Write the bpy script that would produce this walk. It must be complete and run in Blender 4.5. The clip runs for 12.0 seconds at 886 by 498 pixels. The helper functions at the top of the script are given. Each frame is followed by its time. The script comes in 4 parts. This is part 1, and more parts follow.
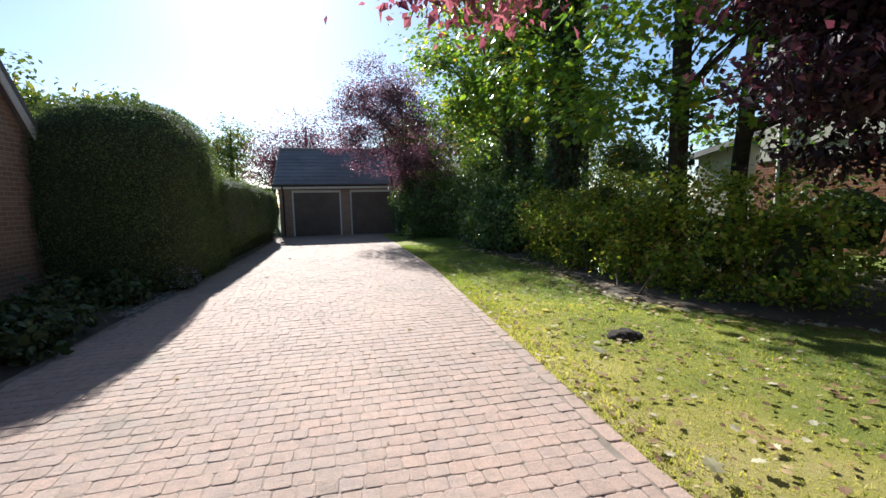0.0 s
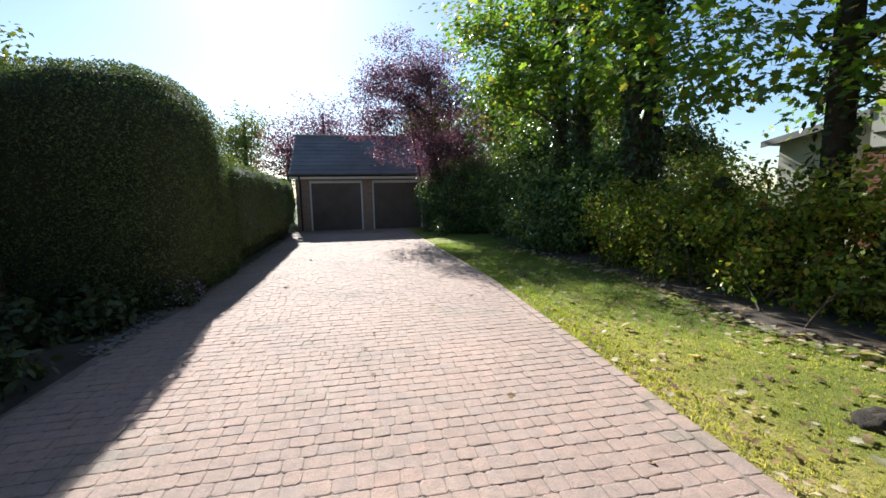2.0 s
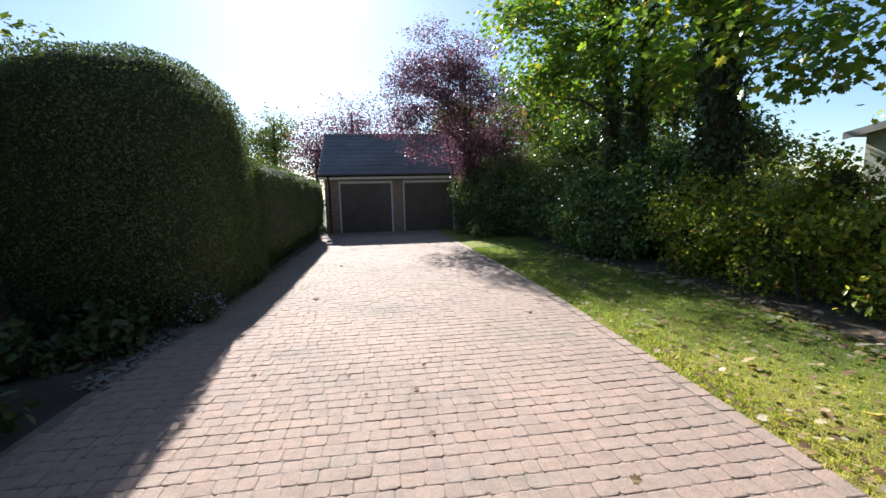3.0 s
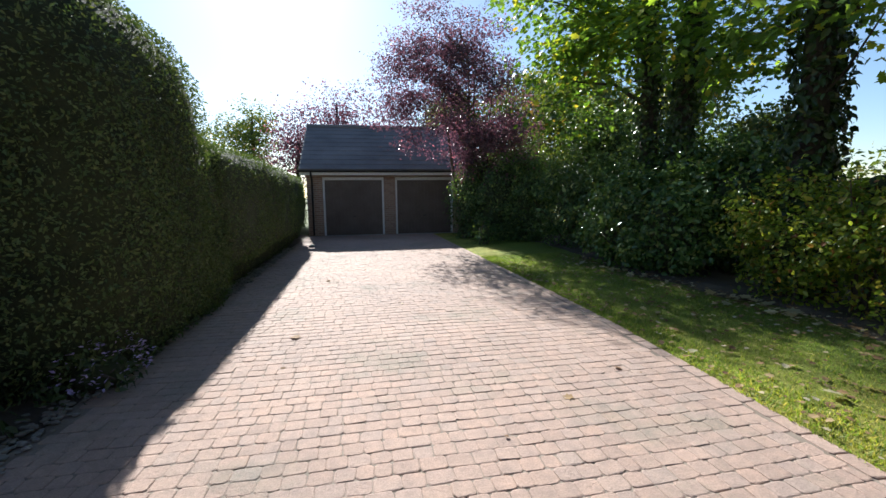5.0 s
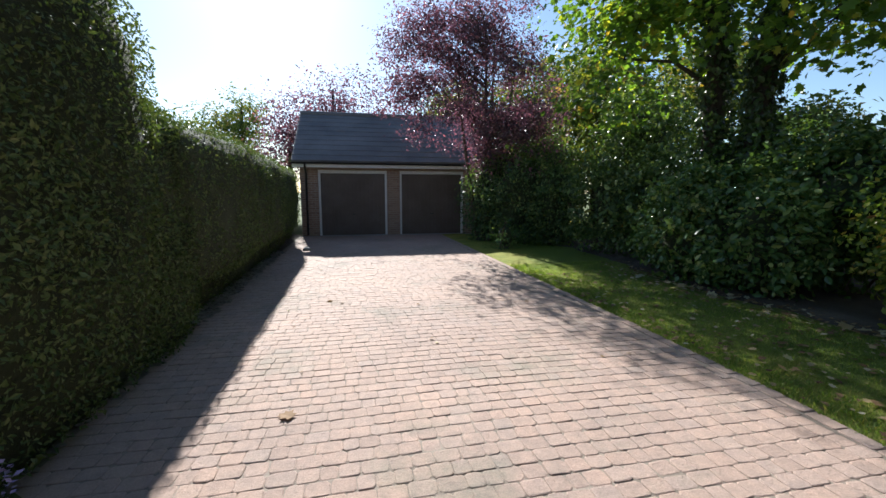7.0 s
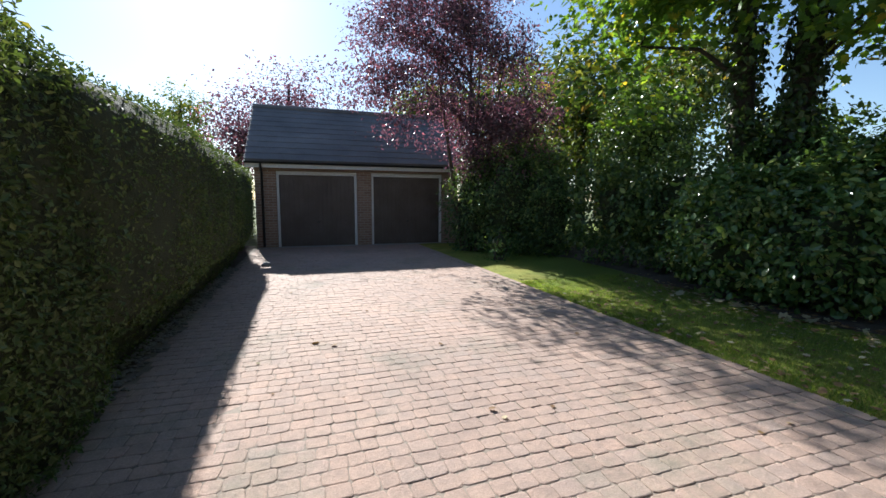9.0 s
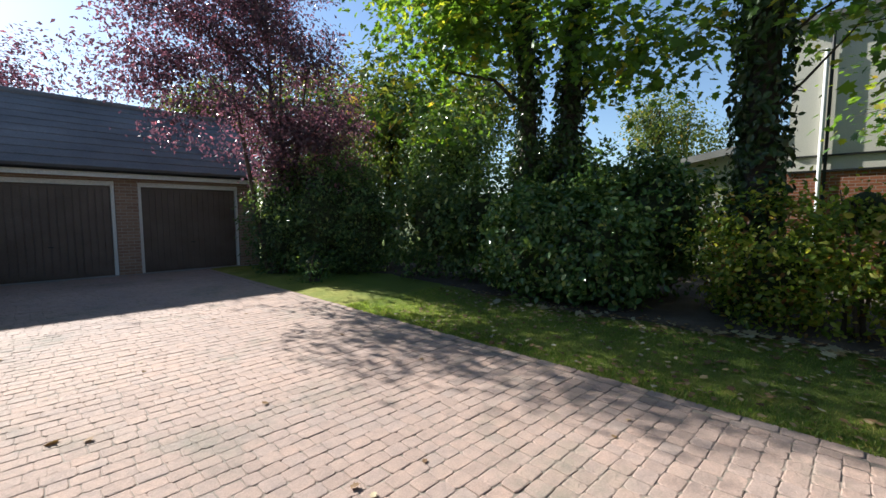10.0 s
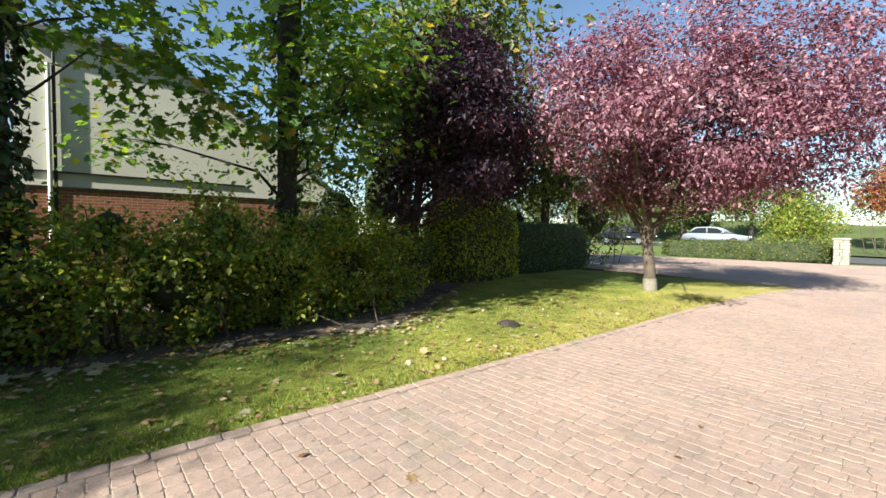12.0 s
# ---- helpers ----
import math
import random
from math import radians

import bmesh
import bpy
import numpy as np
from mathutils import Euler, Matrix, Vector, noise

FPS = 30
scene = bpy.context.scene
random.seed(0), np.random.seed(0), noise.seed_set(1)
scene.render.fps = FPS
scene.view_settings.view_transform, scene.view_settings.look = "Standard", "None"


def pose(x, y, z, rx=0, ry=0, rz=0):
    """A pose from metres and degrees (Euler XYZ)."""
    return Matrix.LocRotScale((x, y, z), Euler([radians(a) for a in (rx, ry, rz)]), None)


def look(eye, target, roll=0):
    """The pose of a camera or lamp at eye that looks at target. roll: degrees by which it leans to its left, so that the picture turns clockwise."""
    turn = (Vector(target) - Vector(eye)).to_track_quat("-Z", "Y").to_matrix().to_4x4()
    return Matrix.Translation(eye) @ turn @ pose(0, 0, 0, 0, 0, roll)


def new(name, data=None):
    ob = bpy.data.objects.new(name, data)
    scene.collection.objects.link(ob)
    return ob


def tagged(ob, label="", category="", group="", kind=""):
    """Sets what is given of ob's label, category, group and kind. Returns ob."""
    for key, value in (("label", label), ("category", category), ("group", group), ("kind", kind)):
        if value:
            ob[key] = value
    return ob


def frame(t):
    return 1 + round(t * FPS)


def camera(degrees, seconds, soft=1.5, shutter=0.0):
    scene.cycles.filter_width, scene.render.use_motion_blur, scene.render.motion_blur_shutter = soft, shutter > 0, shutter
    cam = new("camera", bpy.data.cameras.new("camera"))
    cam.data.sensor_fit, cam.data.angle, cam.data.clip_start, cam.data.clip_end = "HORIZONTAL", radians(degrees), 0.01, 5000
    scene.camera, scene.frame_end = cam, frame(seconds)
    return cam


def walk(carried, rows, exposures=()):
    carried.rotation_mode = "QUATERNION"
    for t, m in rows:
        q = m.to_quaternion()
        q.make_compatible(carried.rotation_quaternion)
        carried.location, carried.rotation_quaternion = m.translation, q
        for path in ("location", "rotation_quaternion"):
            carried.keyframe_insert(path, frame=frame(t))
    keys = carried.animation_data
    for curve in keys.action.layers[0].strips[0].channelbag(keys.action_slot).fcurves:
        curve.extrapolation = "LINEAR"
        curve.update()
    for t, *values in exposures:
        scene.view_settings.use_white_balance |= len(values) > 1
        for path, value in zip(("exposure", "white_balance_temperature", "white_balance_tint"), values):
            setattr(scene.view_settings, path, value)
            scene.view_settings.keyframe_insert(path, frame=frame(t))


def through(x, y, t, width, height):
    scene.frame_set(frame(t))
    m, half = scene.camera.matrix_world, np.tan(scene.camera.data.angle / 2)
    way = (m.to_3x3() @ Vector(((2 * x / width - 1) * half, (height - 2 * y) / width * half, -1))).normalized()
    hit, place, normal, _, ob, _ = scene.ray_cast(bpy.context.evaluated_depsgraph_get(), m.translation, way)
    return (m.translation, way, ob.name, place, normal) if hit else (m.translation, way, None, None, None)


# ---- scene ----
cam = camera(94.0, 12.0)
METRES, EYE, TILT, LEAN, TURN = 9.4, 1.5, 0.0, 0.0, -13.5
ROWS = [
    (0.0, 0.0, 0.0, 0.0, -0.13, -6.39, 1.12),
    (0.5, -0.0268, 0.0487, 0.0007, -1.22, -6.81, 1.0),
    (1.0, -0.0428, 0.0967, 0.0003, -1.37, -7.17, 0.92),
    (1.5, -0.0615, 0.1437, 0.0019, -0.28, -7.39, 0.81),
    (2.0, -0.0884, 0.1871, 0.0048, 1.54, -7.55, 0.94),
    (2.5, -0.1059, 0.2371, 0.0036, 3.56, -7.59, 1.13),
    (3.0, -0.131, 0.2829, 0.0035, 4.98, -7.39, 1.27),
    (3.5, -0.1504, 0.3282, 0.0029, 5.39, -7.18, 1.25),
    (5.5, -0.2258, 0.5183, 0.0014, 1.52, -7.5, 0.17),
    (6.0, -0.2415, 0.5611, 0.0014, 1.06, -7.51, -0.01),
    (6.5, -0.2534, 0.6064, 0.0012, 1.27, -7.65, -0.14),
    (7.0, -0.2789, 0.6467, 0.0018, 1.61, -7.93, -0.18),
    (9.0, -0.3643, 0.8028, -0.0071, -4.88, -6.87, -0.33),
    (9.5, -0.3756, 0.8392, -0.008, -13.99, -5.94, -0.19),
    (10.0, -0.3776, 0.8691, -0.0053, -31.73, -4.79, 0.01),
    (10.5, -0.3649, 0.8883, -0.0041, -54.62, -3.72, 0.05),
    (11.0, -0.3587, 0.8982, -0.0041, -79.83, -2.92, -0.21),
    (11.5, -0.3607, 0.898, -0.0018, -102.6, -2.57, -0.51),
    (12.0, -0.3614, 0.8939, -0.0017, -117.87, -2.16, -0.52),
]
EXPOSURES = [(0.0, 1.3, 6000, 9), (9.2, 1.3, 6000, 9), (10.4, 1.45, 6250, 8), (11.0, 1.85, 6600, 6), (11.5, 1.75, 6450, 6), (12.0, 1.5, 6350, 5)]
walk(cam, [(t, pose(0, 0, EYE, TILT, LEAN, TURN) @ pose(METRES * x, METRES * y, METRES * z, 90 + pitch, roll, yaw)) for t, x, y, z, yaw, pitch, roll in ROWS], EXPOSURES)

# ---- light ----
SUN_YAW, SUN_UP = radians(9.5), radians(31.5)
world = bpy.data.worlds.new("sky")
scene.world = world
world.use_nodes = True
wn = world.node_tree.nodes
sky = wn.new("ShaderNodeTexSky")
sky.sky_type, sky.sun_disc = "NISHITA", False
sky.sun_elevation, sky.sun_rotation = SUN_UP, -SUN_YAW
sky.air_density, sky.dust_density, sky.ozone_density = 1.0, 0.32, 1.8
wn["Background"].inputs["Strength"].default_value = 0.066
world.node_tree.links.new(sky.outputs[0], wn["Background"].inputs["Color"])
sun = new("sun", bpy.data.lights.new("sun", "SUN"))
sun.data.energy, sun.data.angle, sun.data.color = 5.0, radians(0.53), (1.0, 0.95, 0.86)
sun_at = Vector((-math.sin(SUN_YAW) * math.cos(SUN_UP), math.cos(SUN_YAW) * math.cos(SUN_UP), math.sin(SUN_UP))) * 60
sun.matrix_world = look(sun_at, (0, 0, 0))


# ---- materials ----
class Nodes:
    """A small wrapper to write node materials in few lines."""

    def __init__(self, name):
        self.mat = bpy.data.materials.new(name)
        self.mat.use_nodes = True
        self.tree = self.mat.node_tree
        self.bsdf = self.tree.nodes["Principled BSDF"]
        self.out = self.tree.nodes["Material Output"]

    def add(self, kind, **values):
        node = self.tree.nodes.new(kind)
        for key, value in values.items():
            node.inputs[key].default_value = value
        return node

    def link(self, a, b):
        self.tree.links.new(a, b)

    def coords(self):
        return self.tree.nodes.new("ShaderNodeTexCoord").outputs["Object"]

    def noise(self, scale, detail=4, rough=0.6, vector=None):
        n = self.add("ShaderNodeTexNoise", Scale=scale, Detail=detail, Roughness=rough)
        self.link(vector or self.coords(), n.inputs["Vector"])
        return n.outputs["Fac"]

    def ramp(self, fac, stops):
        r = self.tree.nodes.new("ShaderNodeValToRGB")
        while len(r.color_ramp.elements) < len(stops):
            r.color_ramp.elements.new(0.5)
        for e, (p, c) in zip(r.color_ramp.elements, stops):
            e.position, e.color = p, (*c, 1)
        self.link(fac, r.inputs["Fac"])
        return r.outputs["Color"]

    def mix(self, fac, a, b, mode="MIX"):
        m = self.tree.nodes.new("ShaderNodeMix")
        m.data_type, m.blend_type = "RGBA", mode
        for value, sock in ((fac, m.inputs[0]), (a, m.inputs[6]), (b, m.inputs[7])):
            if isinstance(value, bpy.types.NodeSocket):
                self.link(value, sock)
            elif isinstance(value, tuple):
                sock.default_value = (*value, 1)
            else:
                sock.default_value = value
        return m.outputs[2]

    def bump(self, height, strength, distance):
        b = self.add("ShaderNodeBump", Strength=strength, Distance=distance)
        self.link(height, b.inputs["Height"])
        self.link(b.outputs["Normal"], self.bsdf.inputs["Normal"])

    def done(self, colour, rough=0.8, metal=0.0, spec=0.5):
        if isinstance(colour, tuple):
            self.bsdf.inputs["Base Color"].default_value = (*colour, 1)
        else:
            self.link(colour, self.bsdf.inputs["Base Color"])
        self.bsdf.inputs["Roughness"].default_value = rough
        self.bsdf.inputs["Metallic"].default_value = metal
        self.bsdf.inputs["Specular IOR Level"].default_value = spec
        return self.mat


def two_scale(name, dark, light, big=0.6, small=40.0, rough=0.85, bump=0.3, depth=0.004, spec=0.4, metal=0.0):
    n = Nodes(name)
    a = n.ramp(n.noise(big, 5), [(0.3, dark), (0.7, light)])
    b = n.ramp(n.noise(small, 6, 0.7), [(0.25, (0.62, 0.62, 0.62)), (0.75, (1.15, 1.15, 1.15))])
    n.bump(n.noise(small * 1.7, 6, 0.7), bump, depth)
    return n.done(n.mix(1.0, a, b, "MULTIPLY"), rough, metal, spec)


def leaf_material(name, stops, rough=0.45, through=0.45, glow=(1.25, 1.2, 0.55)):
    """Leaves: each leaf its own tint; light shines through the blade."""
    n = Nodes(name)
    rnd = n.tree.nodes.new("ShaderNodeNewGeometry").outputs["Random Per Island"]
    tint = n.ramp(rnd, stops)
    patch = n.ramp(n.noise(0.9, 3), [(0.3, (0.7, 0.72, 0.7)), (0.7, (1.15, 1.12, 1.1))])
    colour = n.mix(1.0, tint, patch, "MULTIPLY")
    mat = n.done(colour, rough, 0.0, 0.45)
    tr = n.tree.nodes.new("ShaderNodeBsdfTranslucent")
    n.link(n.mix(1.0, colour, glow, "MULTIPLY"), tr.inputs["Color"])
    mx = n.add("ShaderNodeMixShader", Fac=through)
    n.link(n.bsdf.outputs[0], mx.inputs[1])
    n.link(tr.outputs[0], mx.inputs[2])
    n.link(mx.outputs[0], n.out.inputs["Surface"])
    return mat


def paving_material():
    n = Nodes("paving_block")
    info = n.tree.nodes.new("ShaderNodeObjectInfo").outputs["Random"]
    isl = n.tree.nodes.new("ShaderNodeNewGeometry").outputs["Random Per Island"]
    add = n.tree.nodes.new("ShaderNodeMath")
    add.operation = "ADD"
    n.link(info, add.inputs[0]), n.link(isl, add.inputs[1])
    fr = n.tree.nodes.new("ShaderNodeMath")
    fr.operation = "FRACT"
    n.link(add.outputs[0], fr.inputs[0])
    tint = n.ramp(fr.outputs[0], [(0.0, (0.39, 0.29, 0.24)), (0.35, (0.43, 0.32, 0.262)), (0.6, (0.41, 0.315, 0.268)), (0.85, (0.45, 0.325, 0.262)), (1.0, (0.40, 0.315, 0.268))])
    where = n.tree.nodes.new("ShaderNodeNewGeometry").outputs["Position"]
    stain = n.ramp(n.noise(0.5, 5, 0.6, where), [(0.3, (0.84, 0.84, 0.85)), (0.6, (1.05, 1.02, 1.0)), (0.8, (1.12, 1.05, 1.0))])
    grit = n.ramp(n.noise(90, 5, 0.75, where), [(0.3, (0.74, 0.74, 0.74)), (0.7, (1.15, 1.15, 1.15))])
    blotch = n.ramp(n.noise(11, 5, 0.7, where), [(0.3, (0.80, 0.81, 0.83)), (0.55, (1.02, 1.0, 0.99)), (0.75, (1.14, 1.07, 1.03))])
    algae = n.ramp(n.noise(0.8, 7, 0.72, where), [(0.53, (1, 1, 1)), (0.68, (0.70, 0.81, 0.78))])
    c = n.mix(1.0, n.mix(1.0, n.mix(1.0, tint, stain, "MULTIPLY"), grit, "MULTIPLY"), blotch, "MULTIPLY")
    c = n.mix(1.0, c, algae, "MULTIPLY")
    n.bump(n.noise(38, 7, 0.8, where), 0.8, 0.011)
    return n.done(c, 0.82, 0.0, 0.35)


def lawn_material():
    n = Nodes("lawn")
    sep = n.tree.nodes.new("ShaderNodeSeparateXYZ")
    n.link(n.coords(), sep.inputs[0])
    mr = n.add("ShaderNodeMapRange")
    for k, v in zip(range(1, 5), (1.8, 4.0, 0.22, -0.12)):
        mr.inputs[k].default_value = v
    n.link(sep.outputs[0], mr.inputs[0])
    along = n.add("ShaderNodeMapRange")
    for k, v in zip(range(1, 5), (4.0, 8.0, 0.0, -0.17)):
        along.inputs[k].default_value = v
    n.link(sep.outputs[1], along.inputs[0])
    both = n.tree.nodes.new("ShaderNodeMath")
    n.link(mr.outputs[0], both.inputs[0]), n.link(along.outputs[0], both.inputs[1])
    ad = n.tree.nodes.new("ShaderNodeMath")
    n.link(n.noise(0.9, 6, 0.65), ad.inputs[0]), n.link(both.outputs[0], ad.inputs[1])
    a = n.ramp(ad.outputs[0], [(0.3, (0.19, 0.25, 0.05)), (0.5, (0.32, 0.34, 0.07)), (0.65, (0.49, 0.44, 0.12)), (0.85, (0.58, 0.48, 0.21))])
    b = n.ramp(n.noise(70, 6, 0.8), [(0.25, (0.5, 0.5, 0.45)), (0.75, (1.25, 1.25, 1.2))])
    n.bump(n.noise(120, 4, 0.8), 1.0, 0.03)
    return n.done(n.mix(1.0, a, b, "MULTIPLY"), 0.9, 0.0, 0.2)


def brick_material(name, stops, mortar, scale=1.0):
    n = Nodes(name)
    tc = n.coords()
    mp = n.tree.nodes.new("ShaderNodeMapping")
    sep = n.tree.nodes.new("ShaderNodeSeparateXYZ")
    com = n.tree.nodes.new("ShaderNodeCombineXYZ")
    ad = n.tree.nodes.new("ShaderNodeMath")
    n.link(tc, sep.inputs[0])
    n.link(sep.outputs[0], ad.inputs[0]), n.link(sep.outputs[1], ad.inputs[1])
    n.link(ad.outputs[0], com.inputs[0]), n.link(sep.outputs[2], com.inputs[1])
    n.link(com.outputs[0], mp.inputs[0])
    br = n.add("ShaderNodeTexBrick", Scale=1.0)
    br.inputs["Brick Width"].default_value, br.inputs["Row Height"].default_value = 0.225 * scale, 0.075 * scale
    br.inputs["Mortar Size"].default_value = 0.006
    br.inputs["Color1"].default_value, br.inputs["Color2"].default_value = (*stops[0], 1), (*stops[1], 1)
    br.inputs["Mortar"].default_value = (*mortar, 1)
    n.link(mp.outputs[0], br.inputs["Vector"])
    b = n.ramp(n.noise(30, 6, 0.7), [(0.25, (0.7, 0.7, 0.7)), (0.75, (1.15, 1.15, 1.15))])
    n.bump(br.outputs["Fac"], -0.6, 0.006)
    return n.done(n.mix(1.0, br.outputs["Color"], b, "MULTIPLY"), 0.9, 0, 0.2)


M_BLOCK = paving_material()
M_JOINT = two_scale("joint_sand", (0.16, 0.13, 0.10), (0.32, 0.26, 0.21), 3.0, 80)
M_LAWN = lawn_material()
M_SOIL = two_scale("soil", (0.07, 0.055, 0.042), (0.15, 0.12, 0.092), 1.2, 30, 0.95, 0.8, 0.03)
M_FIELD = two_scale("field", (0.06, 0.09, 0.02), (0.13, 0.15, 0.045), 0.2, 12, 0.95, 0.6, 0.03)
M_ROAD = two_scale("asphalt", (0.08, 0.08, 0.082), (0.12, 0.118, 0.115), 0.4, 120, 0.85)
M_KERB = two_scale("kerb_concrete", (0.28, 0.27, 0.25), (0.42, 0.40, 0.37), 1.0, 60)
M_STONE = two_scale("stone", (0.24, 0.22, 0.18), (0.40, 0.37, 0.31), 3.0, 40, 0.9, 0.6, 0.01)
M_PEBBLE = two_scale("pebble", (0.18, 0.165, 0.14), (0.34, 0.31, 0.27), 3.0, 40)
M_BARK = two_scale("bark", (0.03, 0.025, 0.02), (0.085, 0.07, 0.054), 4.0, 34, 0.95, 1.0, 0.02)
M_PLUMBARK = two_scale("plum_bark", (0.07, 0.054, 0.04), (0.15, 0.12, 0.09), 5.0, 30, 0.9, 0.8, 0.012)
M_PALEBARK = two_scale("pale_bark", (0.17, 0.15, 0.12), (0.27, 0.24, 0.19), 5.0, 30, 0.9, 0.6, 0.01)
M_TWIG = two_scale("twig", (0.07, 0.05, 0.035), (0.15, 0.11, 0.08), 4.0, 30, 0.95)
# inner leaf green, darkened to carry the shade deep between the leaves
M_CORE = two_scale("shaded_inner_foliage", (0.034, 0.046, 0.02), (0.07, 0.09, 0.035), 3.0, 30, 0.95, 1.0, 0.04)
M_SLATE = two_scale("roof_tile", (0.13, 0.125, 0.125), (0.22, 0.21, 0.205), 1.0, 30, 0.75, 0.5, 0.006)
M_BRICK = brick_material("buff_brick", ((0.36, 0.24, 0.17), (0.27, 0.17, 0.12)), (0.42, 0.39, 0.34))
M_REDBRICK = brick_material("red_brick", ((0.31, 0.11, 0.055), (0.23, 0.085, 0.045)), (0.33, 0.28, 0.24))
M_RENDER = two_scale("cream_render", (0.60, 0.57, 0.47), (0.70, 0.67, 0.57), 0.35, 60, 0.9, 0.3, 0.003)
M_WHITE = two_scale("white_paint", (0.72, 0.72, 0.70), (0.82, 0.82, 0.80), 1.5, 50, 0.5, 0.15, 0.001)
M_DOOR = two_scale("brown_door", (0.10, 0.075, 0.06), (0.15, 0.115, 0.095), 2.0, 40, 0.5, 0.2, 0.001)
M_BLACK = two_scale("black_plastic", (0.015, 0.015, 0.016), (0.03, 0.03, 0.031), 2.0, 50, 0.45, 0.1, 0.001)
M_DARKFELT = two_scale("mole_soil", (0.03, 0.024, 0.018), (0.085, 0.066, 0.048), 6.0, 40, 0.95, 1.0, 0.02)
M_CARPAINT = two_scale("car_paint_black", (0.012, 0.013, 0.016), (0.018, 0.02, 0.024), 1.0, 200, 0.18, 0.0, 0.0001, 0.6)
M_SILVERPAINT = two_scale("car_paint_silver", (0.34, 0.37, 0.41), (0.40, 0.43, 0.47), 1.0, 200, 0.22, 0.0, 0.0001, 0.6, 0.3)
M_GLASS = two_scale("dark_glass", (0.02, 0.024, 0.028), (0.03, 0.034, 0.04), 1.0, 200, 0.05, 0.0, 0.0001, 0.7)
M_RUBBER = two_scale("rubber", (0.015, 0.015, 0.015), (0.03, 0.03, 0.03), 4.0, 60, 0.9)
M_RIM = two_scale("alloy", (0.45, 0.45, 0.46), (0.6, 0.6, 0.61), 4.0, 60, 0.3, 0.1, 0.001, 0.5, 0.9)

L_SYCAMORE = leaf_material("sycamore_leaf", [(0.0, (0.07, 0.14, 0.038)), (0.55, (0.125, 0.23, 0.055)), (0.85, (0.22, 0.33, 0.06)), (0.97, (0.44, 0.44, 0.07)), (1.0, (0.44, 0.27, 0.07))], 0.36, 0.5, (1.65, 1.6, 0.5))
L_IVY = leaf_material("ivy_leaf", [(0.0, (0.021, 0.048, 0.015)), (0.7, (0.045, 0.083, 0.026)), (1.0, (0.075, 0.120, 0.038))], 0.35, 0.2)
L_LAUREL = leaf_material("laurel_leaf", [(0.0, (0.07, 0.135, 0.045)), (0.6, (0.115, 0.205, 0.062)), (0.9, (0.20, 0.30, 0.09)), (1.0, (0.42, 0.47, 0.15))], 0.2, 0.25)
L_MIXED = leaf_material("mixed_hedge_leaf", [(0.0, (0.10, 0.17, 0.035)), (0.4, (0.20, 0.29, 0.05)), (0.72, (0.40, 0.46, 0.075)), (0.86, (0.56, 0.53, 0.12)), (0.95, (0.36, 0.21, 0.075)), (1.0, (0.22, 0.09, 0.045))], 0.36, 0.58, (1.4, 1.4, 0.6))
L_PRIVET = leaf_material("golden_privet_leaf", [(0.0, (0.224, 0.306, 0.034)), (0.6, (0.413, 0.486, 0.051)), (1.0, (0.688, 0.683, 0.085))])
L_YEW = leaf_material("conifer_hedge_leaf", [(0.0, (0.070, 0.118, 0.040)), (0.6, (0.105, 0.165, 0.054)), (1.0, (0.17, 0.215, 0.08))], 0.6, 0.25)
L_DARK = leaf_material("dark_shrub_leaf", [(0.0, (0.055, 0.105, 0.038)), (0.6, (0.10, 0.175, 0.058)), (0.93, (0.19, 0.27, 0.085)), (1.0, (0.36, 0.40, 0.13))], 0.35, 0.32)
L_PLUM = leaf_material("plum_leaf", [(0.0, (0.10, 0.042, 0.064)), (0.45, (0.23, 0.10, 0.145)), (0.8, (0.40, 0.205, 0.26)), (1.0, (0.55, 0.37, 0.40))], 0.5, 0.4, (1.35, 0.7, 0.75))
L_PURPLE = leaf_material("purple_leaf", [(0.0, (0.065, 0.058, 0.072)), (0.55, (0.13, 0.09, 0.11)), (0.9, (0.23, 0.145, 0.165)), (1.0, (0.40, 0.20, 0.20))], 0.36, 0.45, (1.4, 0.85, 1.05))
L_BLACKPLUM = leaf_material("black_plum_leaf", [(0.0, (0.022, 0.014, 0.024)), (0.6, (0.045, 0.024, 0.04)), (0.95, (0.085, 0.04, 0.058)), (1.0, (0.16, 0.05, 0.06))], 0.55, 0.35, (1.5, 0.8, 0.9))
L_FAR = leaf_material("far_tree_leaf", [(0.0, (0.060, 0.102, 0.030)), (0.6, (0.108, 0.156, 0.042)), (0.9, (0.204, 0.216, 0.048)), (1.0, (0.360, 0.240, 0.060))])
L_RUSSET = leaf_material("russet_leaf", [(0.0, (0.22, 0.06, 0.03)), (0.6, (0.35, 0.12, 0.04)), (1.0, (0.4, 0.22, 0.06))])
L_DEAD = leaf_material("fallen_leaf", [(0.0, (0.13, 0.07, 0.035)), (0.5, (0.26, 0.16, 0.07)), (0.8, (0.38, 0.29, 0.15)), (1.0, (0.5, 0.45, 0.33))], 0.8, 0.15)
L_PALE = leaf_material("pale_fallen_leaf", [(0.0, (0.42, 0.40, 0.28)), (0.5, (0.55, 0.53, 0.42)), (0.85, (0.62, 0.56, 0.36)), (1.0, (0.5, 0.36, 0.2))])
L_GRASS = leaf_material("grass_blade", [(0.0, (0.21, 0.27, 0.04)), (0.45, (0.35, 0.39, 0.065)), (0.75, (0.52, 0.48, 0.12)), (1.0, (0.62, 0.52, 0.23))], 0.6, 0.5, (1.4, 1.35, 0.6))
